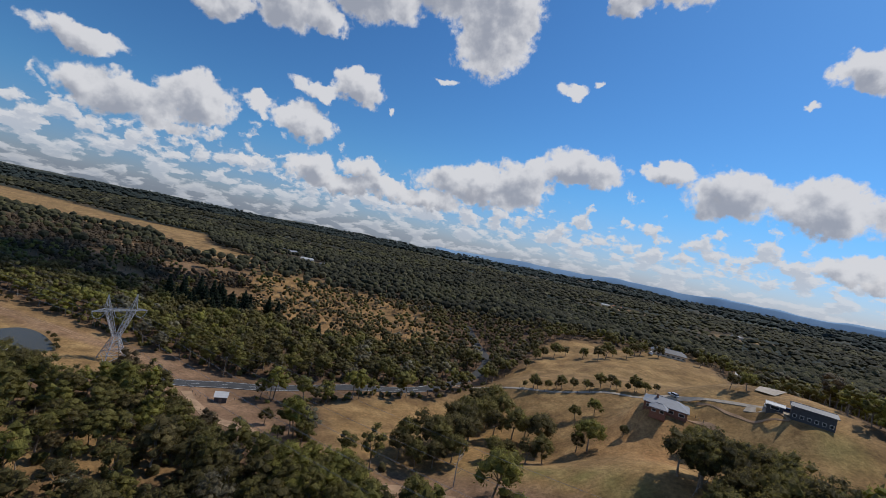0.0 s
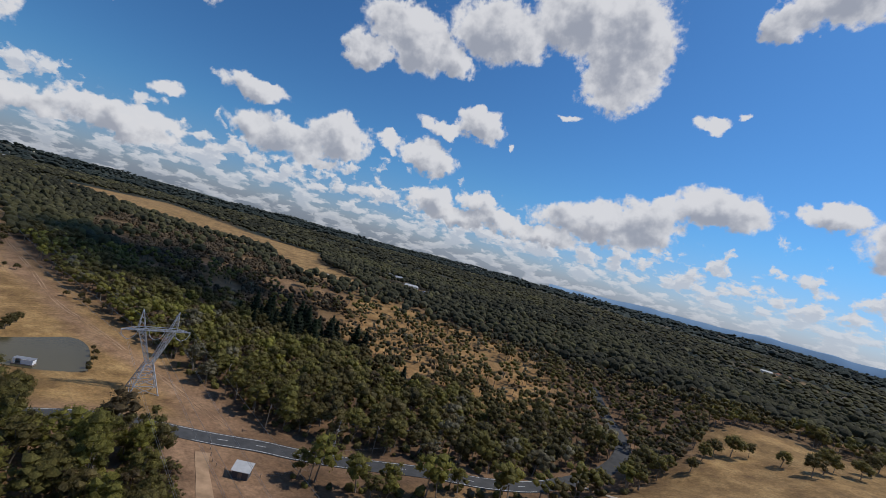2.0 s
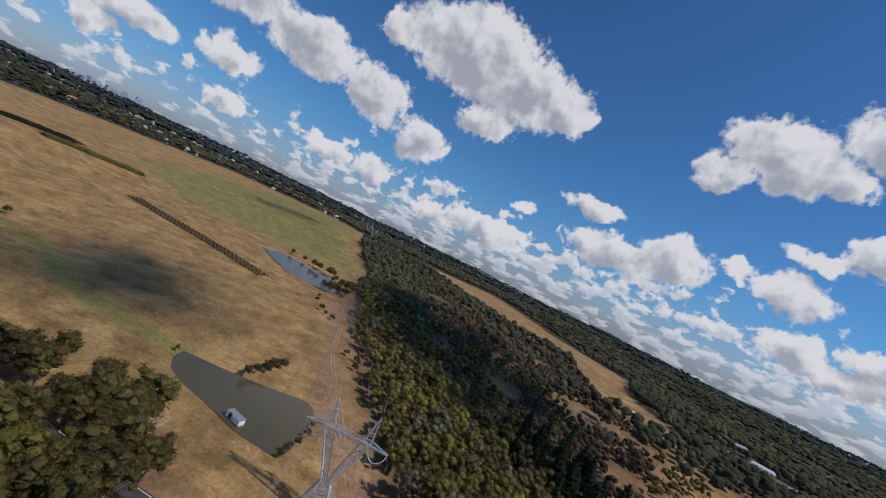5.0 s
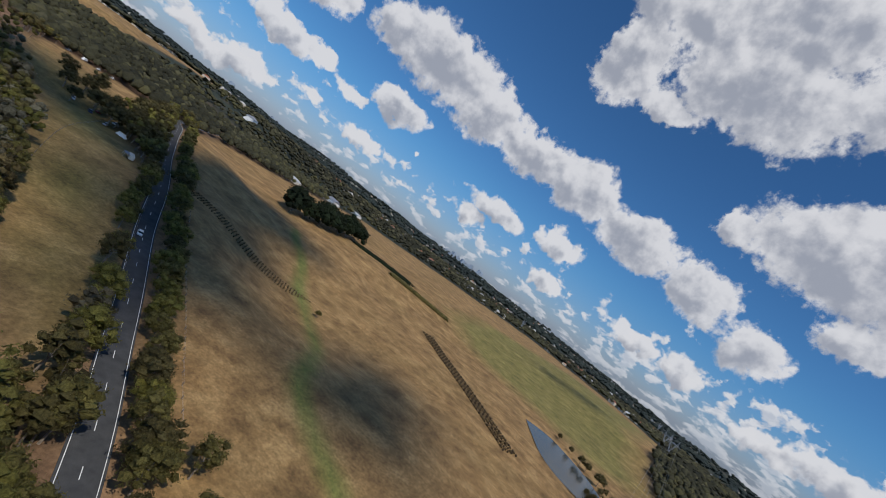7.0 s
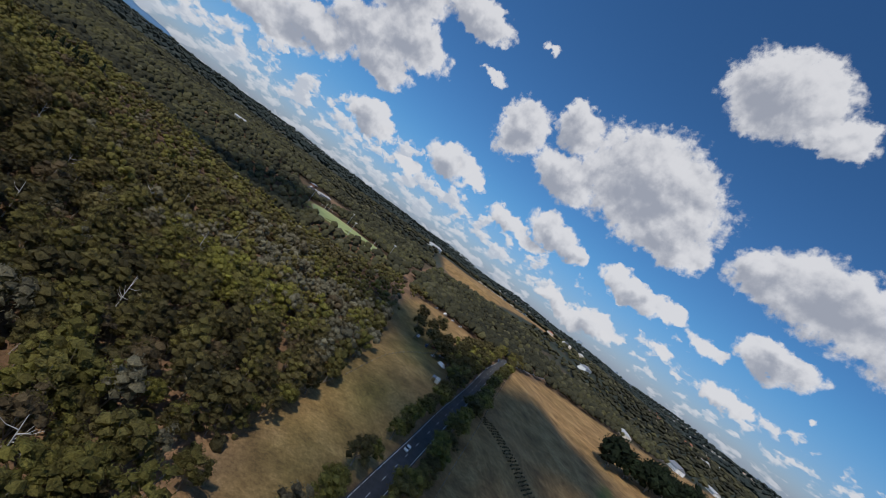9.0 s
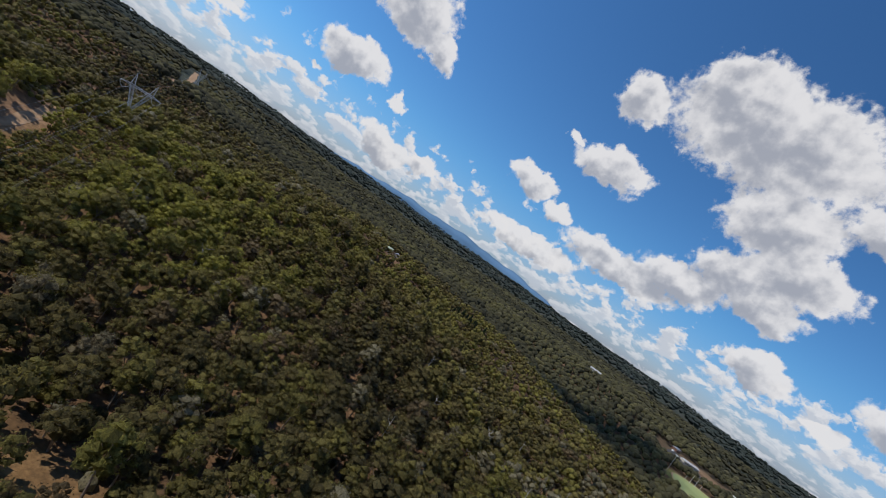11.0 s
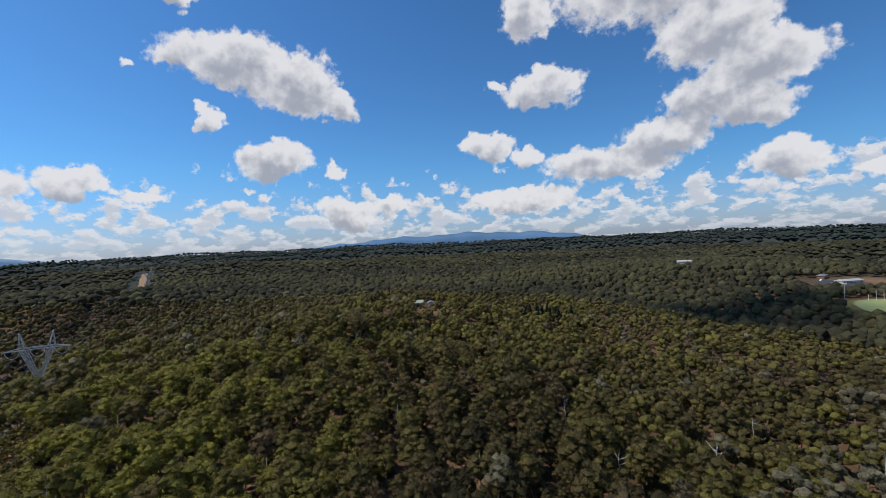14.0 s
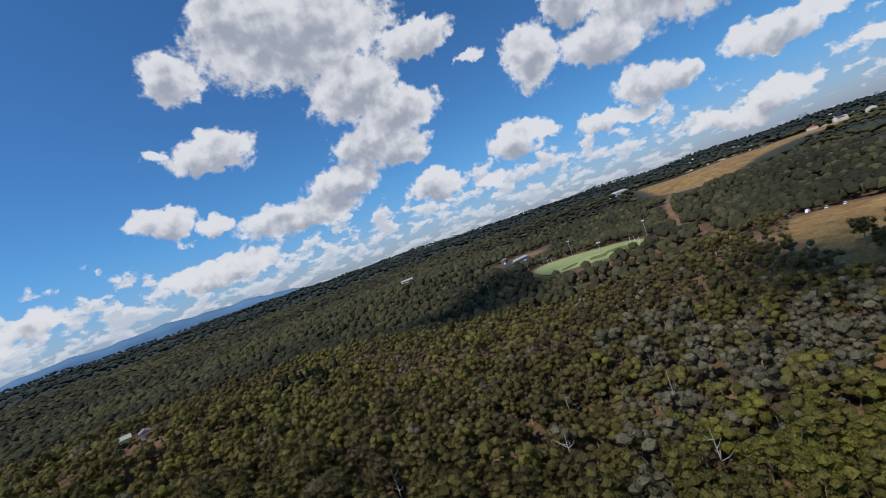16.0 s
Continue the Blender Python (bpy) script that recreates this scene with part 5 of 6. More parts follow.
    for x in (-8.6, 0.0, 8.6):
        for s in (-1, 1):
            bm = bmesh.new()
            ends = [(x + s * 2.5, 0, arm), (x + s * 2.3, 0, arm - 1.3), (x + s * 1.5, 0, arm - 2.6), (x, 0, arm - 3.4)]
            for a, b in zip(ends, ends[1:]):
                beam(bm, a, b, 0.10)
                for k in range(4):
                    cylinder(bm, Vector(a).lerp(Vector(b), 0.125 + 0.25 * k), 0.15, 0.12, segments=8)
            part("insulator_string", bm, M_GLASSY, ob, "pale ceramic insulator string")
    ob.matrix_basis = pose(-158, 190, z_at(-158, 190), 0, 0, 62)
    return tagged(ob, "grey galvanised lattice transmission tower on dry grass", "power tower", "towers of the power line")


TOWER = tower_model()
SPOTS = [(136, 32, 62), (720, -257, 64), (-1416, 119, 30), (-1740, 647, 20), (-1837, -1304, 40), (-900, 425, 70), (-1080, 470, 70)]
for x, y, a in SPOTS:
    copy_thing(TOWER, pose(x, y, z_at(x, y), 0, 0, a))


def cable(a, b, sag, material=M_CABLE, radius=0.03):
    pts = [(a[0] + (b[0] - a[0]) * t, a[1] + (b[1] - a[1]) * t, a[2] + (b[2] - a[2]) * t - sag * 4 * t * (1 - t)) for t in np.linspace(0, 1, 25)]
    v, f = tube(pts, [radius] * 25, 3)
    return tagged(new("power_cable", array_mesh("power_cable", v, f, [material])), "thin grey overhead power line cable", "cable", "power line cables")


def attach(x, y, turn, u, h):
    c, s = math.cos(radians(turn)), math.sin(radians(turn))
    return (x + c * u, y + s * u, z_at(x, y) + h)


SPANS = [((-900, 425, 70), (-158, 190, 62), 18), ((-158, 190, 62), (136, 32, 62), 9), ((136, 32, 62), (720, -257, 64), 9)]
for a, b, sag in SPANS:
    for u in (-8.6, 0, 8.6):
        for w in (-0.22, 0.22):
            cable(attach(*a, u + w, 19.5), attach(*b, u + w, 19.5), sag)
    for u in (-5.9, 5.9):
        cable(attach(*a, u, 31), attach(*b, u, 31), sag * 0.8, radius=0.03)


def timber_pole(x, y, turn, height=10.5):
    ob = thing("power_pole", x, y, turn)
    bm = bmesh.new()
    v = bmesh.ops.create_cone(bm, cap_ends=True, segments=8, radius1=0.17, radius2=0.11, depth=height + 0.8)["verts"]
    bmesh.ops.translate(bm, vec=(0, 0, height / 2 - 0.4), verts=v)
    part("pole", bm, M_WOOD, ob)
    part("crossarm", box(bmesh.new(), (-1.2, -0.2, height - 0.75), (1.2, -0.08, height - 0.6)), M_WOOD, ob)
    for u in (-1.05, -0.4, 0.4, 1.05):
        bm = bmesh.new()
        cylinder(bm, (u, -0.14, height - 0.48), 0.06, 0.24, segments=6)
        part("insulator", bm, M_GLASSY, ob)
    return tagged(ob, "weathered timber power pole with a crossarm", "power pole", "timber poles along the road")


POLES = [(-147, 219, 120), (-111, 204, 130), (-80, 190, 40), (-75, 222, 130), (-40, 258, 140), (-8, 300, 150), (-292, -34, 130)]
for p in POLES:
    timber_pole(*p)
for (x0, y0, _), (x1, y1, _) in zip(POLES[1:5], POLES[3:6]):
    cable((x0, y0, z_at(x0, y0) + 10), (x1, y1, z_at(x1, y1) + 10), 0.8, radius=0.02)


# ---------------------------------------------------------------- buildings
def house(name, x, y, turn, L, W, h, rise, wall_m, roof_m, label, category="house", hip=0.35, windows=4, veranda=False, chimney=False, base=0.6, over=0.6):
    ob = thing(name, x, y, turn)
    a, b = L / 2, W / 2
    part("wall", box(bmesh.new(), (-a, -b, -base - 1.0), (a, b, h)), wall_m, ob)
    bm = bmesh.new()
    A, B, r = a + over, b + over, a + over - hip * W
    pts = [(-A, -B, h - 0.05), (A, -B, h - 0.05), (A, B, h - 0.05), (-A, B, h - 0.05), (-r, 0, h + rise), (r, 0, h + rise)]
    pts += [(q[0], q[1], q[2] - 0.22) for q in pts[:4]]
    v = [bm.verts.new(q) for q in pts]
    for f in ((0, 1, 5, 4), (2, 3, 4, 5), (1, 2, 5), (3, 0, 4), (0, 6, 7, 1), (1, 7, 8, 2), (2, 8, 9, 3), (3, 9, 6, 0), (6, 9, 8, 7)):
        bm.faces.new([v[i] for i in f])
    bmesh.ops.recalc_face_normals(bm, faces=bm.faces[:])
    roof = part("roof", bm, roof_m, ob)
    part("ridge_cap", box(bmesh.new(), (-r, -0.15, h + rise - 0.04), (r, 0.15, h + rise + 0.07)), roof_m, roof)
    if chimney:
        part("chimney", box(bmesh.new(), (a * 0.4, b * 0.2, h), (a * 0.4 + 0.8, b * 0.2 + 0.8, h + rise + 0.7)), M_BRICK, roof)
    for s in (-1, 1):
        for k in range(windows):
            u = -a + L * (k + 0.5) / windows
            lo, hi = (u - L / windows * 0.28, u + L / windows * 0.28)
            yy = s * b
            w = part("window", box(bmesh.new(), (lo, min(yy, yy + s * 0.06), 0.9), (hi, max(yy, yy + s * 0.06), 2.1)), M_WHITE, ob)
            part("pane", box(bmesh.new(), (lo + 0.1, min(yy + s * 0.03, yy + s * 0.09), 1.0), (hi - 0.1, max(yy + s * 0.03, yy + s * 0.09), 2.0)), M_GLASS, w)
    part("door", box(bmesh.new(), (a - 0.02, -0.5, 0), (a + 0.06, 0.5, 2.05)), M_WOOD, ob)
    if veranda:
        part("veranda_roof", box(bmesh.new(), (-a - 0.4, -b - 3.2, h - 0.35), (a + 0.4, -b - over, h - 0.2)), roof_m, ob)
        for k in range(5):
            u = -a + L * k / 4
            part("post", box(bmesh.new(), (u - 0.08, -b - 3.05, -1), (u + 0.08, -b - 2.9, h - 0.35)), M_WHITE, ob)
    return tagged(ob, label, category)


house("farm_house", 82, 179, 155, 15, 9.5, 3.0, 2.3, M_BRICK, M_ROOF_GREY, "brown brick farm house with a grey hipped roof", hip=0.5, veranda=True, chimney=True)
house("farm_house_wing", 77, 173.5, 155, 5.5, 4.5, 2.6, 1.4, M_BRICK, M_ROOF_GREY, "small brick wing beside the farm house", hip=0.5, windows=2)
house("modern_house", 119, 158, 148, 11.5, 6.5, 4.6, 0.8, M_DARKWALL, M_ROOF_DARK, "dark modern two-storey house with a low charcoal roof", hip=0.05, windows=6)
house("carport", 112.5, 166.5, 148, 4.6, 4.4, 2.5, 0.5, M_DARKWALL, M_ROOF_LIGHT, "low carport with a pale metal roof", "carport", hip=0.0, windows=1)
house("homestead", 161, 366, 160, 25, 10, 3.4, 2.8, M_CREAM, M_ROOF_DARK, "long homestead with a dark roof beyond the paddock", hip=0.4, windows=7)
house("stable", 190, 312, 150, 13, 6, 3.2, 1.6, M_CREAM, M_ROOF_LIGHT, "pale-roofed stable among the trees", "barn", hip=0.0)
house("far_shed", 205, 330, 20, 12, 7, 3.5, 1.4, M_WHITE, M_ROOF_LIGHT, "white metal shed at the edge of the trees", "shed", hip=0.0)
house("bush_house", 361, 70, 30, 12, 6.5, 2.7, 1.2, M_WHITE, M_ROOF_LIGHT, "pale house deep in the forest", hip=0.0)
house("bush_house", 417, 212, 10, 20, 9, 3.2, 1.6, M_CREAM, M_ROOF_GREY, "grey-roofed house at the forest edge", hip=0.2)
house("hill_house", 72, -166, 35, 9, 6.5, 4.2, 1.3, M_CREAM, M_GREENROOF, "tall house with a pale green roof above the treetops", hip=0.0, windows=5)
house("hill_house_wing", 62, -170, 125, 6, 4.5, 3.8, 1.3, M_CREAM, M_ROOF_GREY, "blue-grey roofed wing among the forest trees", hip=0.0, windows=3)
house("white_bush_house", 148, -161, 20, 9, 6, 7.5, 1.4, M_WHITE, M_ROOF_LIGHT, "white house rising out of the forest", hip=0.1)
house("ridge_house", -65, -628, 15, 18, 9, 9.0, 1.8, M_CREAM, M_ROOF_LIGHT, "pale-roofed house on the wooded ridge", hip=0.0, windows=5)
house("white_manor", -808, -246, 68, 24, 14, 6.0, 4.5, M_WHITE, M_ROOF_GREY, "large white gabled house with a pale roof", hip=0.0, windows=6, chimney=True)
house("field_barn", -690, -250, 60, 24, 12, 4.2, 3.0, M_CREAM, M_ROOF_LIGHT, "cream barn with a pale metal roof", "barn", hip=0.1)
house("field_shed", -928, -258, 66, 26, 12, 4.0, 2.6, M_WHITE, M_ROOF_LIGHT, "long white shed beside the paddock", "shed", hip=0.0)
house("club_house", -584, -951, 30, 50, 20, 7.0, 4.0, M_WHITE, M_ROOF_LIGHT, "large white building on the wooded hill", "building", hip=0.2, windows=9)
house("hill_villa", -848, -532, 25, 34, 18, 9.0, 4.0, M_WHITE, M_ROOF_GREY, "white villa above a bright green lawn", hip=0.4, windows=7)
house("ridge_barn", -314, 706, 80, 40, 10, 3.5, 1.8, M_WOOD, M_ROOF_GREY, "long grey-roofed barn below the ridge", "barn", hip=0.0)
house("ridge_barn", -332, 728, 80, 30, 9, 3.5, 1.6, M_WOOD, M_ROOF_DARK, "dark-roofed barn below the ridge", "barn", hip=0.0)
house("ridge_cottage", -661, 513, 40, 16, 9, 3.2, 2.4, M_WHITE, M_ROOF_LIGHT, "white cottage behind the dark trees", hip=0.2)
house("oval_pavilion", -232, -566, 40, 26, 9, 3.6, 1.6, M_CREAM, M_ROOF_LIGHT, "cream sports pavilion beside the oval", "pavilion", hip=0.1, windows=6)
house("oval_kiosk", -212, -590, 70, 16, 8, 3.2, 1.6, M_BRICK, M_ROOF_GREY, "brick kiosk near the sports oval", "pavilion", hip=0.3)


for k, (x, y, L, roof_m, word) in enumerate(((-262, 660, 20, M_ROOF_LIGHT, "pale"), (-228, 640, 15, M_ROOF_GREY, "grey"), (-45, 706, 16, M_ROOF_LIGHT, "pale"), (330, 1050, 22, M_ROOF_RED, "red"), (300, 1040, 18, M_ROOF_LIGHT, "pale"),
                                          (-380, 1040, 22, M_ROOF_DARK, "dark"), (80, 1190, 24, M_ROOF_LIGHT, "pale"), (520, 910, 20, M_ROOF_LIGHT, "pale"), (425, 565, 18, M_ROOF_GREY, "grey"), (515, 335, 18, M_ROOF_LIGHT, "pale"))):
    house("bush_house", x, y, 25 + 37 * k, L, 9, 3.4, 2.0, M_CREAM if k % 2 else M_WHITE, roof_m, "cream-walled house with a %s roof in a forest clearing" % word, hip=0.2)


def garden_shed(x, y, turn):
    ob = thing("roadside_shed", x, y, turn)
    part("wall", box(bmesh.new(), (-2.4, -1.7, -0.6), (2.4, 1.7, 2.5)), M_DARKWALL, ob)
    bm = bmesh.new()
    box(bm, (-2.8, -2.2, 2.5), (2.8, 2.2, 2.62))
    for v in bm.verts:
        v.co.z += 0.22 * (v.co.y + 2.2)
    roof = part("roof", bm, M_ROOF_LIGHT, ob, "pale corrugated skillion roof")
    for u in (-2.7, 2.5):
        part("barge_board", box(bmesh.new(), (u, -2.2, 2.63), (u + 0.06, -2.1, 3.6)), M_ROOF_LIGHT, roof)
    part("door", box(bmesh.new(), (-0.6, -1.76, 0), (0.6, -1.69, 2.0)), M_WOOD, ob)
    return tagged(ob, "small dark shed with a pale skillion roof beside the road", "shed")


garden_shed(-96, 178, 25)


def pump_hut(x, y, turn):
    ob = thing("pump_hut", x, y, turn, POND_Z + 0.35)
    part("floor", box(bmesh.new(), (-3.3, -1.3, -0.8), (3.3, 1.3, 0.1)), M_WOOD, ob)
    part("wall", box(bmesh.new(), (-3.1, 1.0, 0.1), (3.1, 1.15, 1.75)), M_WHITE, ob)
    for lo, hi in ((-3.1, -2.3), (-0.6, 3.1)):
        part("wall", box(bmesh.new(), (lo, -1.15, 0.1), (hi, -1.0, 1.75)), M_WHITE, ob)
    for u in (-3.1, 2.95):
        part("wall", box(bmesh.new(), (u, -1.0, 0.1), (u + 0.15, 1.0, 1.75)), M_WHITE, ob)
    part("roof", box(bmesh.new(), (-3.3, -1.0, 1.75), (3.3, 1.35, 1.87)), M_ROOF_GREY, ob)
    return tagged(ob, "white pump hut with a dark open side at the pond", "hut")


pump_hut(-195, 171.5, 36)


# ---------------------------------------------------------------- vehicles
def vehicle_model(name, paint, label, L=4.6, W=1.8, H=1.5, van=False):
    ob = new(name)
    bm = bmesh.new()
    box(bm, (-L / 2, -W / 2, 0.32), (L / 2, W / 2, 0.9 if not van else 1.2), 0.12)
    part("body", bm, paint, ob)
    bm = bmesh.new()
    box(bm, (-L * 0.42, -W * 0.44, 0.88), (L * (0.2 if not van else 0.36), W * 0.44, H), 0.05)
    for v in bm.verts:
        if v.co.z > 1.2:
            v.co.x *= 0.82
    part("cabin", bm, M_GLASS if not van else paint, ob)
    part("roof_panel", box(bmesh.new(), (-L * 0.34, -W * 0.42, H - 0.03), (L * 0.15, W * 0.42, H + 0.04)), paint, ob)
    for sx in (-0.31, 0.31):
        for sy in (-1, 1):
            bm = bmesh.new()
            cylinder(bm, (sx * L, sy * (W / 2 - 0.08), 0.33), 0.33, 0.2, "Y", 12)
            w = part("wheel", bm, M_RUBBER, ob)
            bm = bmesh.new()
            cylinder(bm, (sx * L, sy * (W / 2 + 0.02), 0.33), 0.19, 0.04, "Y", 8)
            part("rim", bm, M_STEEL, w)
    return tagged(ob, label, "car", "parked cars")


M_RED = plain("red_car_paint", (0.30, 0.03, 0.03), 0.3, 0.05)
M_BLUE = plain("dark_blue_car_paint", (0.03, 0.05, 0.12), 0.3, 0.05)
M_SILVER = plain("silver_car_paint", (0.5, 0.51, 0.53), 0.3, 0.05, metal=0.4)
CARS = [vehicle_model("white_car", M_WHITE, "white hatchback on the asphalt road"), vehicle_model("silver_car", M_SILVER, "silver sedan parked under the trees"),
        vehicle_model("dark_car", M_BLUE, "dark blue car parked under the trees"), vehicle_model("red_car", M_RED, "red car parked beside the trees"),
        vehicle_model("white_van", M_WHITE, "white delivery van parked on gravel", 5.4, 2.0, 2.3, True)]
PLACED = [(0, -248.5, 27, 52), (1, -296, -84, 40), (2, -294, -96, 70), (4, -299, -74, 120), (0, -290, -106, 60), (3, -301, -100, 20), (1, -306, -92, 30)]
PLACED += [(4, -565, -264, 20), (0, -614, -282, 25), (1, -548, -258, 30), (4, -632, -286, 10), (0, -375, -216, 35), (4, -360, -229, 30), (0, -368, -223, 40), (1, -352, -236, 30)]
PLACED += [(0, -313, 526, 70), (4, -318, 530, 80), (0, -308, 531, 70), (1, -303, 536, 60), (0, 113, 171, 60), (2, 117, 167, 150), (1, 90, 192, 120), (4, 146, 361, 80)]
PLACED += [(0, -792, -236, 10), (1, -798, -262, 70), (2, -786, -256, 40), (0, -222, -550, 40), (1, -216, -556, 40), (3, -226, -545, 40), (4, -209, -570, 60), (2, -234, -540, 40)]
used = set()
for kind, x, y, a in PLACED:
    lift = 0.33 if (kind, x) == (0, -248.5) else 0.02
    m = pose(x, y, z_at(x, y) + lift, 0, 0, a)
    if kind in used:
        copy_thing(CARS[kind], m)
    else:
        used.add(kind)
        CARS[kind].matrix_basis = m


def caravan(x, y, turn):
    ob = thing("caravan", x, y, turn)
    part("body", box(bmesh.new(), (-3.2, -1.2, 0.5), (3.2, 1.2, 2.7), 0.2), M_CREAM, ob)
    part("awning", box(bmesh.new(), (-2.6, -3.4, 2.4), (2.6, -1.2, 2.5)), M_ROOF_GREY, ob)
    for u in (-2.5, 2.5):
        part("awning_pole", box(bmesh.new(), (u - 0.04, -3.4, -0.2), (u + 0.04, -3.32, 2.4)), M_STEEL, ob)
    for s in (-1, 1):
        bm = bmesh.new()
        cylinder(bm, (0, s * 1.1, 0.33), 0.35, 0.22, "Y", 12)
        part("wheel", bm, M_RUBBER, ob)
    for u in (-1.6, 1.2):
        part("window", box(bmesh.new(), (u - 0.5, -1.24, 1.4), (u + 0.5, -1.18, 2.1)), M_GLASS, ob)
    return tagged(ob, "cream caravan with a grey awning on the grass", "caravan")


caravan(-282, -39, 60)


# ---------------------------------------------------------------- hedges, rows, fences
def leafy(path, width, height, per_metre, leaf, seed, material, core=0.8):
    """A dense body of leaves along a line: points, triangles."""
    rnd = np.random.RandomState(seed)
    line = spline(path, 1.0)
    vs, fs, n = [], [], 0
    for q in line[::max(1, int(width * 0.35))]:
        bump = 0.8 + 0.35 * rnd.rand(len(ICO_V))
        g = z_at(*q)
        vs.append(ICO_V * bump[:, None] * (width * 0.5 * core, width * 0.5 * core, height * 0.52) + (q[0] + rnd.uniform(-0.1, 0.1) * width, q[1] + rnd.uniform(-0.1, 0.1) * width, g + height * 0.42))
        fs.append(ICO_F + n)
        n += len(ICO_V)
    count = int(len(line) * per_metre)
    k = rnd.randint(len(line), size=count)
    d = rnd.normal(size=(count, 3))
    d[:, 2] = np.abs(d[:, 2])
    d /= np.linalg.norm(d, axis=1)[:, None]
    g = land(line[:, 0], line[:, 1])
    c = np.column_stack([line[k], g[k]]) + d * (width * 0.52, width * 0.52, height * 0.96) * rnd.uniform(0.85, 1.1, (count, 1))
    u = np.cross(d, rnd.normal(size=(count, 3)))
    u /= np.linalg.norm(u, axis=1)[:, None]
    w = np.cross(d, u) + 0.5 * rnd.normal(size=(count, 3))
    s = leaf * rnd.uniform(0.6, 1.3, (count, 1))
    vs.append(np.stack([c + u * s * 0.6, c - u * s * 0.5 + w * s * 0.5, c - u * s * 0.4 - w * s * 0.6], 1).reshape(-1, 3))
    fs.append(np.arange(count * 3).reshape(-1, 3) + n)
    v = np.vstack(vs)
    up = np.vstack([np.tile(ICO_V, (len(vs) - 1, 1)), np.repeat(d, 3, 0)])
    return v, np.vstack(fs), [material], None, {"tint": np.full(len(v), 0.35), "puff": up}


def cypress_models():
    out = []
    for k in range(3):
        t, c = gum(120 + k, clumps=30, leaves=26, leaf=1.0, height=17.0, spread=9.0, plump=0.95)
        squat = (1, 1, 1.12)
        out.append((array_mesh("trunk", t[0], t[1], [M_BARK]), array_mesh("crown", c[0] * squat - (0, 0, 3.0), c[1], [M_PINE], attrs={"tint": np.full(len(c[0]), 0.3 + 0.2 * k), "puff": c[2]})))
    return out


CYPRESSES = cypress_models()
for k, (x, y) in enumerate(spline([(-487, -93), (-530, -85), (-580, -80), (-620, -80)], 10.0)):
    ob = thing("cypress_tree", x, y + 4 * (-1) ** k + math.sin(k * 2.3), k * 77)
    size = 1.6 + 0.16 * math.sin(k * 1.9)
    ob.scale = (size, size, size * (1 + 0.08 * math.cos(k * 1.3)))
    for name, me in zip(("trunk", "crown"), CYPRESSES[k % 3]):
        new(name, me).parent = ob
    tagged(ob, "broad dark green cypress in a windbreak across the field", "tree", "cypress windbreak")
tagged(new("crop_bed", array_mesh("crop_bed", *leafy([(-610, -66), (-630, -30), (-642, 2)], 26, 2.2, 40, 1.3, 8, M_PINE))), "dark green crop bed below the windbreak", "crop")
tagged(new("reed_hedge", array_mesh("reed_hedge", *leafy([(-596, -4), (-612, 22), (-626, 48), (-634, 70)], 11, 4, 24, 1.2, 6, M_LEAF))), "low green reeds along a ditch on the hill", "hedge")
tagged(new("lane_bushes", array_mesh("lane_bushes", *leafy([(-470, 300), (-560, 345), (-660, 372), (-760, 400)], 7, 5, 8, 1.5, 7, M_LEAF))), "low dark bushes along the field edge", "hedge")


M_STRAW = mat("straw_stalks", leaf_build(((0.0, (0.16, 0.115, 0.06)), (1.0, (0.28, 0.21, 0.12)))), 0.9)


def dry_plant_mesh(seed, material=None):
    rnd = np.random.RandomState(seed)
    v = ICO_V * (0.55 + 0.6 * rnd.rand(len(ICO_V)))[:, None] * (1.05, 1.05, 1.0) + (0, 0, 0.7)
    stem, f = tube([(0, 0, -0.3), (0.05, 0, 0.7)], (0.08, 0.05), 4)
    return array_mesh("dry_plant", np.vstack([v, stem]), np.vstack([ICO_F, f + len(v)]), [material or M_SCRUB], attrs={"tint": np.full(len(v) + len(stem), 0.3 * seed), "puff": np.vstack([ICO_V, stem * (1, 1, 0) + (0, 0, 0.5)])})


DRY_PLANTS = [dry_plant_mesh(k) for k in range(3)]
PALE_PLANTS = [dry_plant_mesh(k, M_STRAW) for k in range(3)]


def plant_row(name, a, b, gap, label, seed, size=1.0):
    rnd = random.Random(seed)
    ob = thing(name, *a, 0, 0.0)
    ob.matrix_basis = pose(a[0], a[1], z_at(*a))
    n = int(math.hypot(b[0] - a[0], b[1] - a[1]) / gap)
    for k in range(n):
        t = k / n
        x, y = a[0] + (b[0] - a[0]) * t + rnd.uniform(-0.3, 0.3), a[1] + (b[1] - a[1]) * t + rnd.uniform(-0.3, 0.3)
        p = new("dry_plant", (DRY_PLANTS if size == 1.0 and k % 2 else PALE_PLANTS)[k % 3])
        p.parent = ob
        p.matrix_basis = pose(x - a[0], y - a[1], z_at(x, y) - z_at(*a), 0, 0, 50 * k)
        p.scale = (size, size, size)
    return tagged(ob, label, "crop row", "rows of dry plants")


for k, (u, v) in enumerate(((-4, 3), (-1.5, 1), (1.5, -1), (4, -3))):
    plant_row("crop_row", (-508 + u, 88 + v * 1.3), (-381 + u, 191 + v * 1.3), 2.2, "dark dry plants in a row on the golden hill", k)
for k in range(5):
    plant_row("crop_row", (-304 - 4 * k, -38 + 2 * k), (-340 - 4 * k, 42 + 2 * k), 1.9, "grey dry plants in a row on the brown field", 20 + k, 0.62)


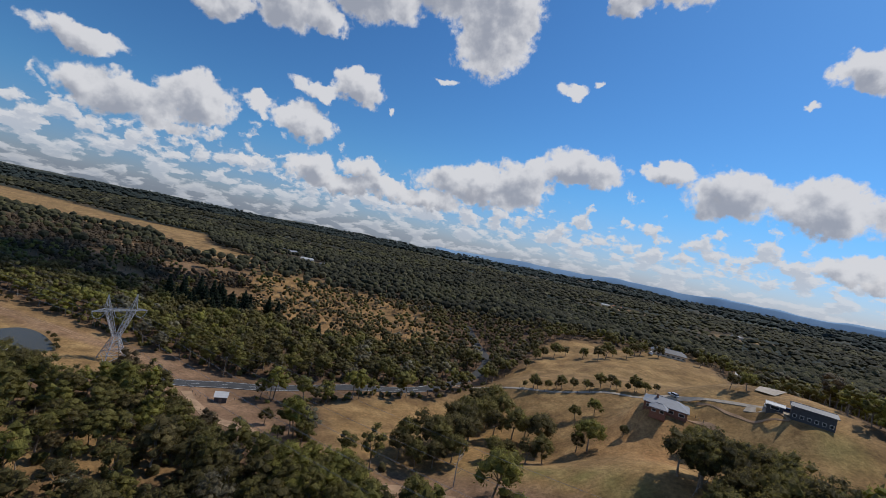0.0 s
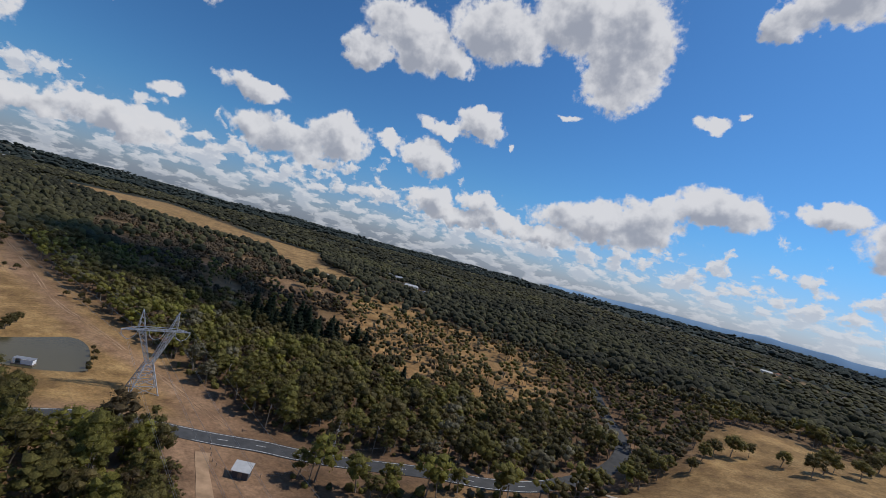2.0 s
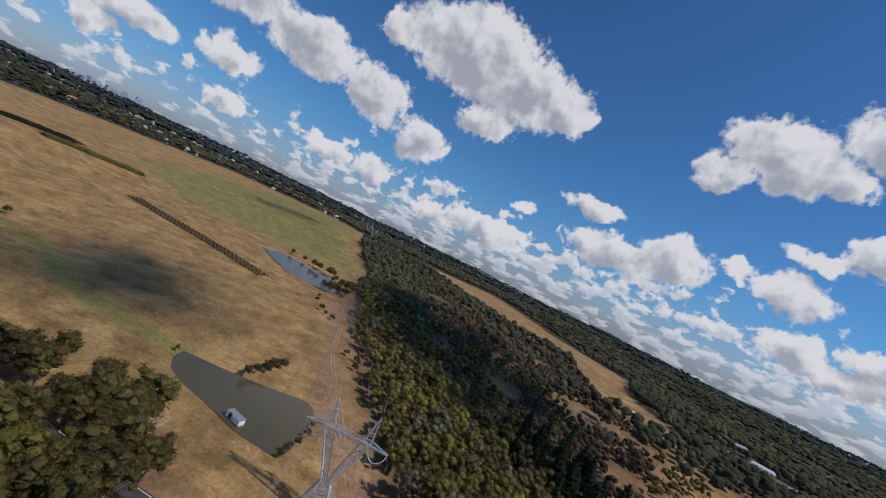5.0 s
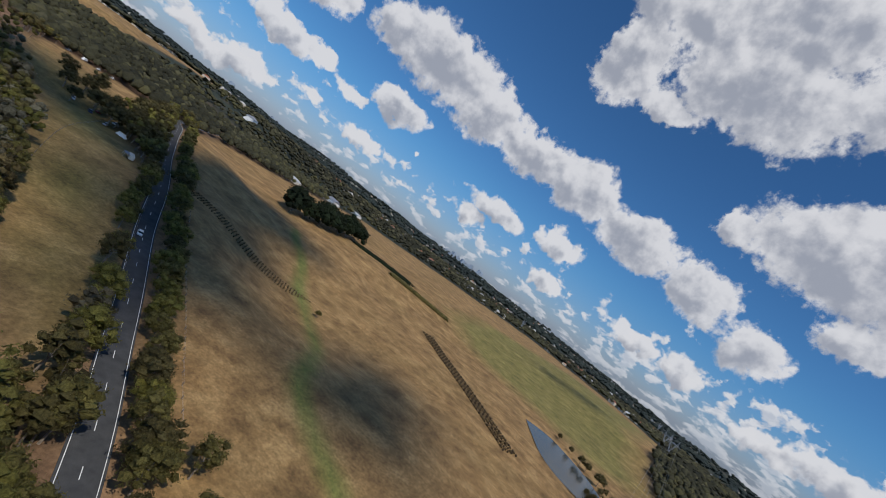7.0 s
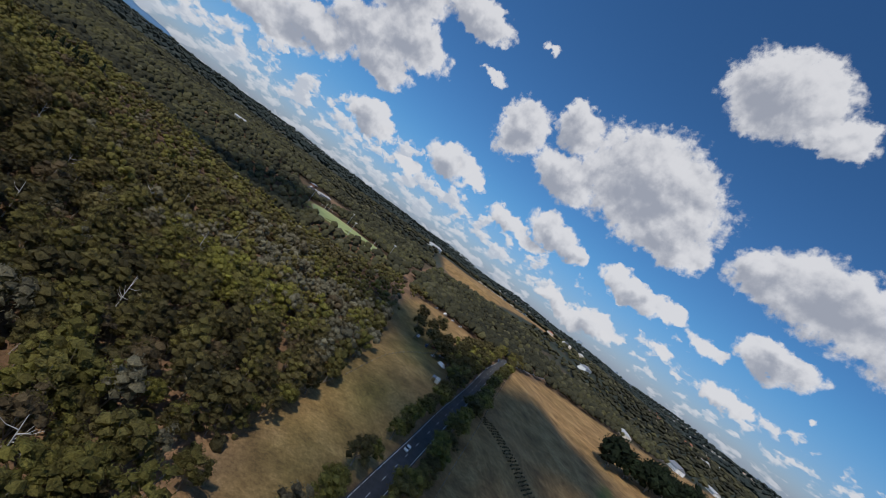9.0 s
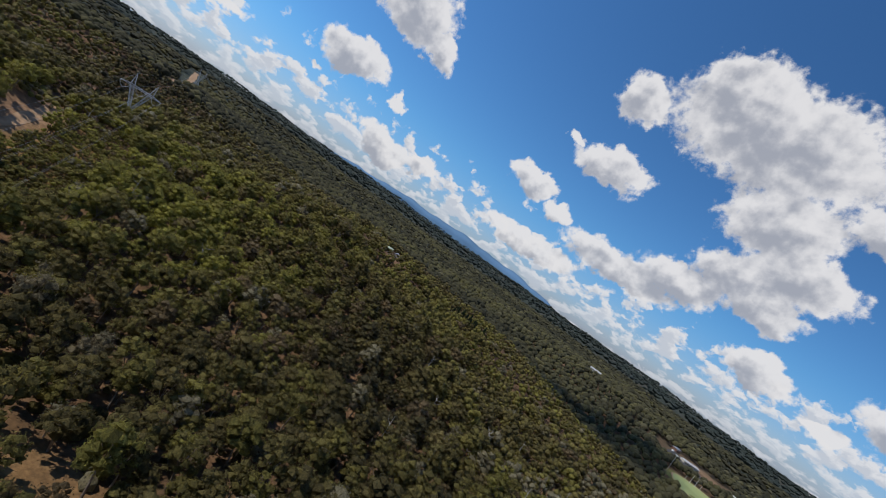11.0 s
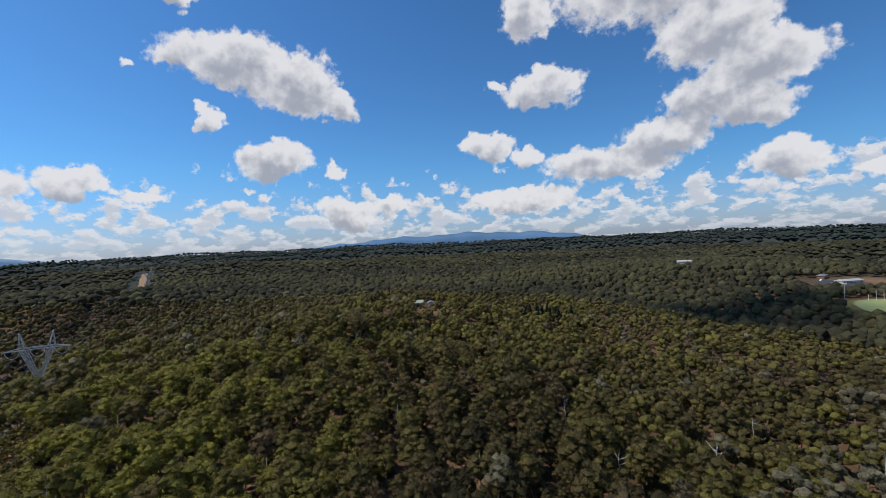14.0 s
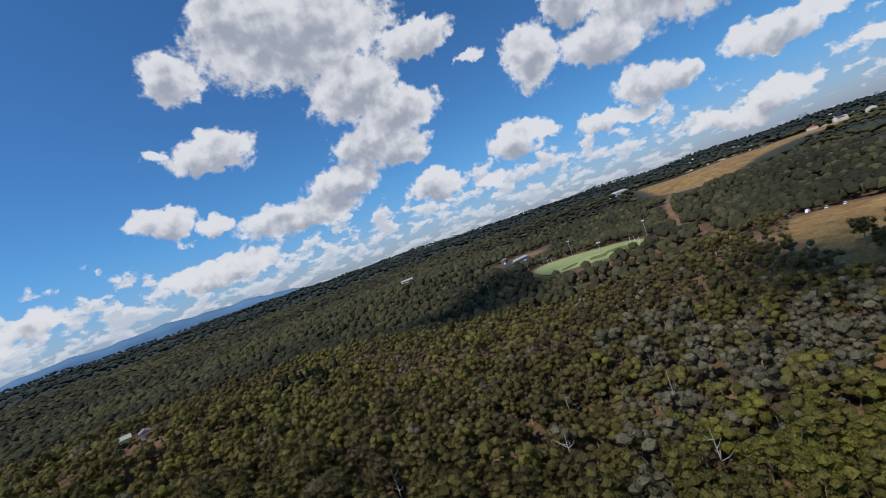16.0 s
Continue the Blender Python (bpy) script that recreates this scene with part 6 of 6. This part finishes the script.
def fence(line, label, gap=5.0):
    pts = spline(line, gap)
    x0, y0 = pts[0]
    ob = thing("wire_fence", x0, y0, 0)
    post = box(bmesh.new(), (-0.08, -0.08, -0.4), (0.08, 0.08, 1.25))
    me = bpy.data.meshes.new("post")
    post.to_mesh(me)
    post.free()
    me.materials.append(M_WOOD)
    z0 = z_at(x0, y0)
    for x, y in pts:
        p = new("post", me)
        p.parent = ob
        p.location = (x - x0, y - y0, z_at(x, y) - z0)
    for h in (0.5, 1.05):
        v, f = tube([(x - x0, y - y0, z_at(x, y) - z0 + h) for x, y in pts], [0.012] * len(pts), 3)
        w = new("wire", array_mesh("wire", v, f, [M_STEEL]))
        w.parent = ob
    return tagged(ob, label, "fence")


fence([(92, 176), (92, 160), (86, 146), (78, 134), (60, 114)], "post and wire fence across the dry paddock")
fence([(-20, 233), (4, 256), (30, 246), (46, 233), (66, 225)], "post and wire fence beside the driveway")
fence([(-118, 186), (-104, 176), (-92, 182), (-84, 196)], "timber post fence near the roadside shed", 3.0)
fence([(-205, 80), (-238, 38), (-280, -18), (-300, -62)], "post and wire fence between the field and the road")
fence([(-204, 116), (-262, 38), (-330, -52), (-392, -134)], "post and wire fence along the roadside trees")
fence([(-203, 23), (-222, -2), (-258, -50), (-300, -92)], "post and wire fence across the green field")


def dead_tree(x, y, seed, height=11.0):
    rnd = random.Random(seed)
    ob = thing("dead_tree", x, y, rnd.uniform(0, 360))
    v, f = tube([(0, 0, -0.8), (0.2, 0.1, height * 0.5), (0.1, -0.2, height)], (0.22, 0.16, 0.05), 6)
    new("trunk", array_mesh("trunk", v, f, [M_SNAG])).parent = ob
    for k in range(6):
        h, a, r = height * rnd.uniform(0.4, 0.9), rnd.uniform(0, 6.28), rnd.uniform(1.5, 3.6)
        v, f = tube([(0.15, 0, h), (0.6 * r * math.cos(a), 0.6 * r * math.sin(a), h + 0.6), (r * math.cos(a), r * math.sin(a), h + 1.8)], (0.10, 0.06, 0.03), 4)
        new("branch", array_mesh("branch", v, f, [M_SNAG])).parent = ob
    return tagged(ob, "bare pale grey dead gum among the living trees", "dead tree", "dead gums")


M_SNAG = plain("silvery_dead_wood", (0.42, 0.40, 0.37), 0.9, 0.2, 2.0)
for k, (x, y) in enumerate(((-60, -20), (-95, -45), (-40, 25), (-118, -15), (-150, -40), (-85, 12), (-20, -30), (-70, -70), (-130, -90), (-160, -75), (10, 5), (-35, -90), (6, 141), (-105, 5), (-145, 30),
                            (-82, 203), (-88, 216), (-170, 150), (-150, 88), (20, 60), (60, 30), (95, 60), (-10, 40), (-180, -20), (-120, -60))):
    dead_tree(x, y, k, 9 + k % 5 * 1.6)


# ---------------------------------------------------------------- sports oval
def build_oval():
    c, s = math.cos(OVAL_TURN), math.sin(OVAL_TURN)
    mid = z_at(*OVAL_C)

    def ring(r0, r1, lift, material, name, label, category):
        bm = bmesh.new()
        loops = []
        for r in (r0, r1):
            loop = []
            for k in range(72):
                a = 2 * math.pi * k / 72
                u, v = OVAL_R[0] * r * math.cos(a), OVAL_R[1] * r * math.sin(a)
                x, y = OVAL_C[0] + u * c - v * s, OVAL_C[1] + u * s + v * c
                loop.append(bm.verts.new((x, y, max(z_at(x, y), mid - 3) + lift)))
            loops.append(loop)
        for k in range(72):
            j = (k + 1) % 72
            bm.faces.new((loops[0][k], loops[1][k], loops[1][j], loops[0][j]))
        if r0 < 0.2:
            bm.faces.new(loops[0][::-1])
        bmesh.ops.recalc_face_normals(bm, faces=bm.faces[:])
        return tagged(part(name, bm, material), label, category, kind="structure")

    turf = plain("mown_turf", (0.29, 0.33, 0.13), 0.95, 0.15, 0.05)
    ring(0.05, 1.0, 0.5, turf, "sports_oval", "mown pale green grass of a sports oval", "playing field")
    ring(1.0, 1.03, 0.55, M_DIRT, "oval_path", "pale path round the sports oval", "path")
    for end in (-1, 1):
        ob = thing("goal_posts", OVAL_C[0] - end * 60 * s, OVAL_C[1] + end * 60 * c, math.degrees(OVAL_TURN))
        for u, h in ((-9.6, 6), (-3.2, 10), (3.2, 10), (9.6, 6)):
            bm = bmesh.new()
            cylinder(bm, (u, 0, h / 2), 0.12, h, segments=8)
            part("post", bm, M_WHITE, ob)
        tagged(ob, "four white goal posts on the oval", "goal posts", "goals of the oval")
    for k in range(4):
        a = radians(45 + 90 * k)
        u, v = OVAL_R[0] * 1.15 * math.cos(a), OVAL_R[1] * 1.1 * math.sin(a)
        ob = thing("light_mast", OVAL_C[0] + u * c - v * s, OVAL_C[1] + u * s + v * c, 0)
        bm = bmesh.new()
        cylinder(bm, (0, 0, 9), 0.2, 18, segments=8)
        part("pole", bm, M_STEEL, ob)
        part("lamp_bank", box(bmesh.new(), (-1.6, -0.2, 17.4), (1.6, 0.2, 18.4)), M_WHITE, ob)
        tagged(ob, "tall steel light mast beside the oval", "light mast", "masts of the oval")
    bm = bmesh.new()
    x, y = -222, -548
    bm.faces.new([bm.verts.new((x + u, y + v, z_at(x + u, y + v) + 0.4)) for u, v in ((-26, -22), (14, -30), (26, 18), (-6, 34), (-28, 16))])
    tagged(part("car_park", bm, M_ASPHALT), "grey asphalt car park beside the oval", "car park", kind="structure")
    bm = bmesh.new()
    bm.faces.new([bm.verts.new((x, y, z_at(x, y) + 0.5)) for x, y in ((117, 186), (122, 182), (136, 196), (128, 201))])
    tagged(part("riding_arena", bm, M_GRAVEL), "pale sand riding arena beyond the farm houses", "arena", kind="structure")


build_oval()


# ---------------------------------------------------------------- distance
def build_suburb():
    """Roofs of the far suburbs between the trees, and the towers of a city on the skyline."""
    rnd = random.Random(12)
    for kind, count, roof_m, label in (("red_roofs", 200, M_ROOF_RED, "small red-roofed suburban houses far off"), ("pale_roofs", 130, M_ROOF_LIGHT, "small pale-roofed suburban houses far off"),
                                       ("grey_roofs", 170, M_ROOF_DARK, "small dark-roofed suburban houses far off")):
        vs, fs, ms, n = [], [], [], 0
        for _ in range(count):
            a = radians(rnd.uniform(148, 236))
            r = 1150 + 2900 * rnd.random() ** 1.4
            x, y = -100 + r * math.cos(a), r * math.sin(a)
            if inside(x, y, OPEN_WEST):
                continue
            t = rnd.uniform(0, math.pi)
            L, W, h, g = rnd.uniform(6, 9), rnd.uniform(4, 6), rnd.uniform(5, 8), z_at(x, y)
            c, s = math.cos(t), math.sin(t)
            pts = [(-L, -W, 0), (L, -W, 0), (L, W, 0), (-L, W, 0), (-L, -W, h), (L, -W, h), (L, W, h), (-L, W, h), (-L * 0.5, 0, h + 3.4), (L * 0.5, 0, h + 3.4)]
            vs += [(x + u * c - v * s, y + u * s + v * c, g + z) for u, v, z in pts]
            for f, m in (((0, 1, 5), 0), ((0, 5, 4), 0), ((1, 2, 6), 0), ((1, 6, 5), 0), ((2, 3, 7), 0), ((2, 7, 6), 0), ((3, 0, 4), 0), ((3, 4, 7), 0),
                         ((4, 5, 9), 1), ((4, 9, 8), 1), ((6, 7, 8), 1), ((6, 8, 9), 1), ((5, 6, 9), 1), ((7, 4, 8), 1)):
                fs.append([i + n for i in f])
                ms.append(m)
            n += 10
        tagged(new("suburban_houses", array_mesh("suburban_houses", vs, fs, [M_CREAM, roof_m], ms)), label, "houses", kind="stuff")
    # concrete turned blue-grey: distance haze put into its base colour
    haze = plain("hazy_concrete", (0.30, 0.36, 0.43), 0.9, 0.1, 0.01)
    for a0, spread, count, tall in ((190.5, 2.6, 16, 62), (224.5, 0.8, 3, 48), (219, 1.2, 5, 40), (204, 5.0, 6, 30)):
        for _ in range(count):
            a = radians(a0 + rnd.gauss(0, spread * 0.5))
            x, y, w, h = 4650 * math.cos(a), 4650 * math.sin(a), rnd.uniform(9, 20), tall * rnd.uniform(0.4, 1.1)
            ob = thing("tower_block", x, y, rnd.uniform(0, 90))
            part("wall", box(bmesh.new(), (-w, -w, -10), (w, w, h)), haze, ob)
            part("plant_room", box(bmesh.new(), (-w * 0.5, -w * 0.5, h), (w * 0.5, w * 0.5, h + 5)), haze, ob)
            tagged(ob, "hazy grey tower block on the skyline", "tower block", "city skyline")


build_suburb()


def far_range(name, lo, hi, peaks, reach, colour, label, seed):
    """A mountain range at the end of the view, haze painted into its blue colour: crest heights in metres by bearing.
    """
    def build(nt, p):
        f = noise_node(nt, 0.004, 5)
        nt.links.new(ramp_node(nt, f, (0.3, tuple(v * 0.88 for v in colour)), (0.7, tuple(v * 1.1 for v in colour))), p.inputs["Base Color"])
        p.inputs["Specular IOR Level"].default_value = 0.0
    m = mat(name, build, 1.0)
    rnd = random.Random(seed)
    n = 90
    vs, fs = [], []
    ph = [rnd.uniform(0, 6) for _ in range(5)]
    for k in range(n + 1):
        t = k / n
        a = radians(lo + (hi - lo) * t)
        h = np.interp(t, [p[0] for p in peaks], [p[1] for p in peaks])
        h = h + 10 * math.sin(t * 31 + ph[0]) + 6 * math.sin(t * 67 + ph[1]) + 3 * math.sin(t * 140 + ph[2])
        for r, z in ((reach - 160, -60), (reach - 60, 40 + h * 0.45), (reach, 40 + h), (reach + 80, -60)):
            vs.append((r * math.cos(a), r * math.sin(a), z))
    for k in range(n):
        for j in range(3):
            i = k * 4 + j
            fs.append((i, i + 4, i + 5, i + 1))
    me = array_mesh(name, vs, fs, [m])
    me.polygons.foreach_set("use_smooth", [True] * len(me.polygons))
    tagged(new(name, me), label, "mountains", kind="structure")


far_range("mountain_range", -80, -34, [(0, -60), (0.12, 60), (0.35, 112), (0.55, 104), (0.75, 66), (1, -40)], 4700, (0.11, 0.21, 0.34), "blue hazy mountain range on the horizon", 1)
far_range("mountain_range", -26, 40, [(0, -40), (0.25, 55), (0.5, 90), (0.75, 80), (1, 40)], 4780, (0.20, 0.32, 0.46), "distant mountains painted in pale blue haze on the horizon", 2)
far_range("mountain_range", 36, 96, [(0, 50), (0.3, 30), (0.6, 5), (0.85, -40), (1, -90)], 4780, (0.20, 0.31, 0.44), "distant hills painted in pale blue haze on the horizon", 3)


# ---------------------------------------------------------------- unseen clouds added high overhead, so that their shadows lie on the fields
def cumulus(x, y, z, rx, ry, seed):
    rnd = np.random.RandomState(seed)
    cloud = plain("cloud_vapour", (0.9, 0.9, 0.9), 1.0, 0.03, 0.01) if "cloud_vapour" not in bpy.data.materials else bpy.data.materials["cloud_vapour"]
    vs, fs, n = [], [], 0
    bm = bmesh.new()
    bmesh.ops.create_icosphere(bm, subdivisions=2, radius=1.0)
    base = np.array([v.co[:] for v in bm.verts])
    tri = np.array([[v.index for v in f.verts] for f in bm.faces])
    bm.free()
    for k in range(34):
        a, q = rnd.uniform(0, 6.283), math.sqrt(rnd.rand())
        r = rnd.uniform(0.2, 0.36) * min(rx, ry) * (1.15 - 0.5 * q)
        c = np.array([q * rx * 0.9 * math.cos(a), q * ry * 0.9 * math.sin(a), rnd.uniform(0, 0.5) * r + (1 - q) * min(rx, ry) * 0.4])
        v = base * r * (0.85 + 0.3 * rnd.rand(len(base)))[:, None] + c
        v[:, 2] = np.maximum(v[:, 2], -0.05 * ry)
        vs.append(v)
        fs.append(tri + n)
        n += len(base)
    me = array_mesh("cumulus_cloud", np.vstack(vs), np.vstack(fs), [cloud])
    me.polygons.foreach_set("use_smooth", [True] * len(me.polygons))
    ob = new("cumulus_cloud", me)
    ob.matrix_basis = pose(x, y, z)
    return tagged(ob, "white cumulus cloud out of view, shading the fields", "cloud", "drifting clouds", "stuff")


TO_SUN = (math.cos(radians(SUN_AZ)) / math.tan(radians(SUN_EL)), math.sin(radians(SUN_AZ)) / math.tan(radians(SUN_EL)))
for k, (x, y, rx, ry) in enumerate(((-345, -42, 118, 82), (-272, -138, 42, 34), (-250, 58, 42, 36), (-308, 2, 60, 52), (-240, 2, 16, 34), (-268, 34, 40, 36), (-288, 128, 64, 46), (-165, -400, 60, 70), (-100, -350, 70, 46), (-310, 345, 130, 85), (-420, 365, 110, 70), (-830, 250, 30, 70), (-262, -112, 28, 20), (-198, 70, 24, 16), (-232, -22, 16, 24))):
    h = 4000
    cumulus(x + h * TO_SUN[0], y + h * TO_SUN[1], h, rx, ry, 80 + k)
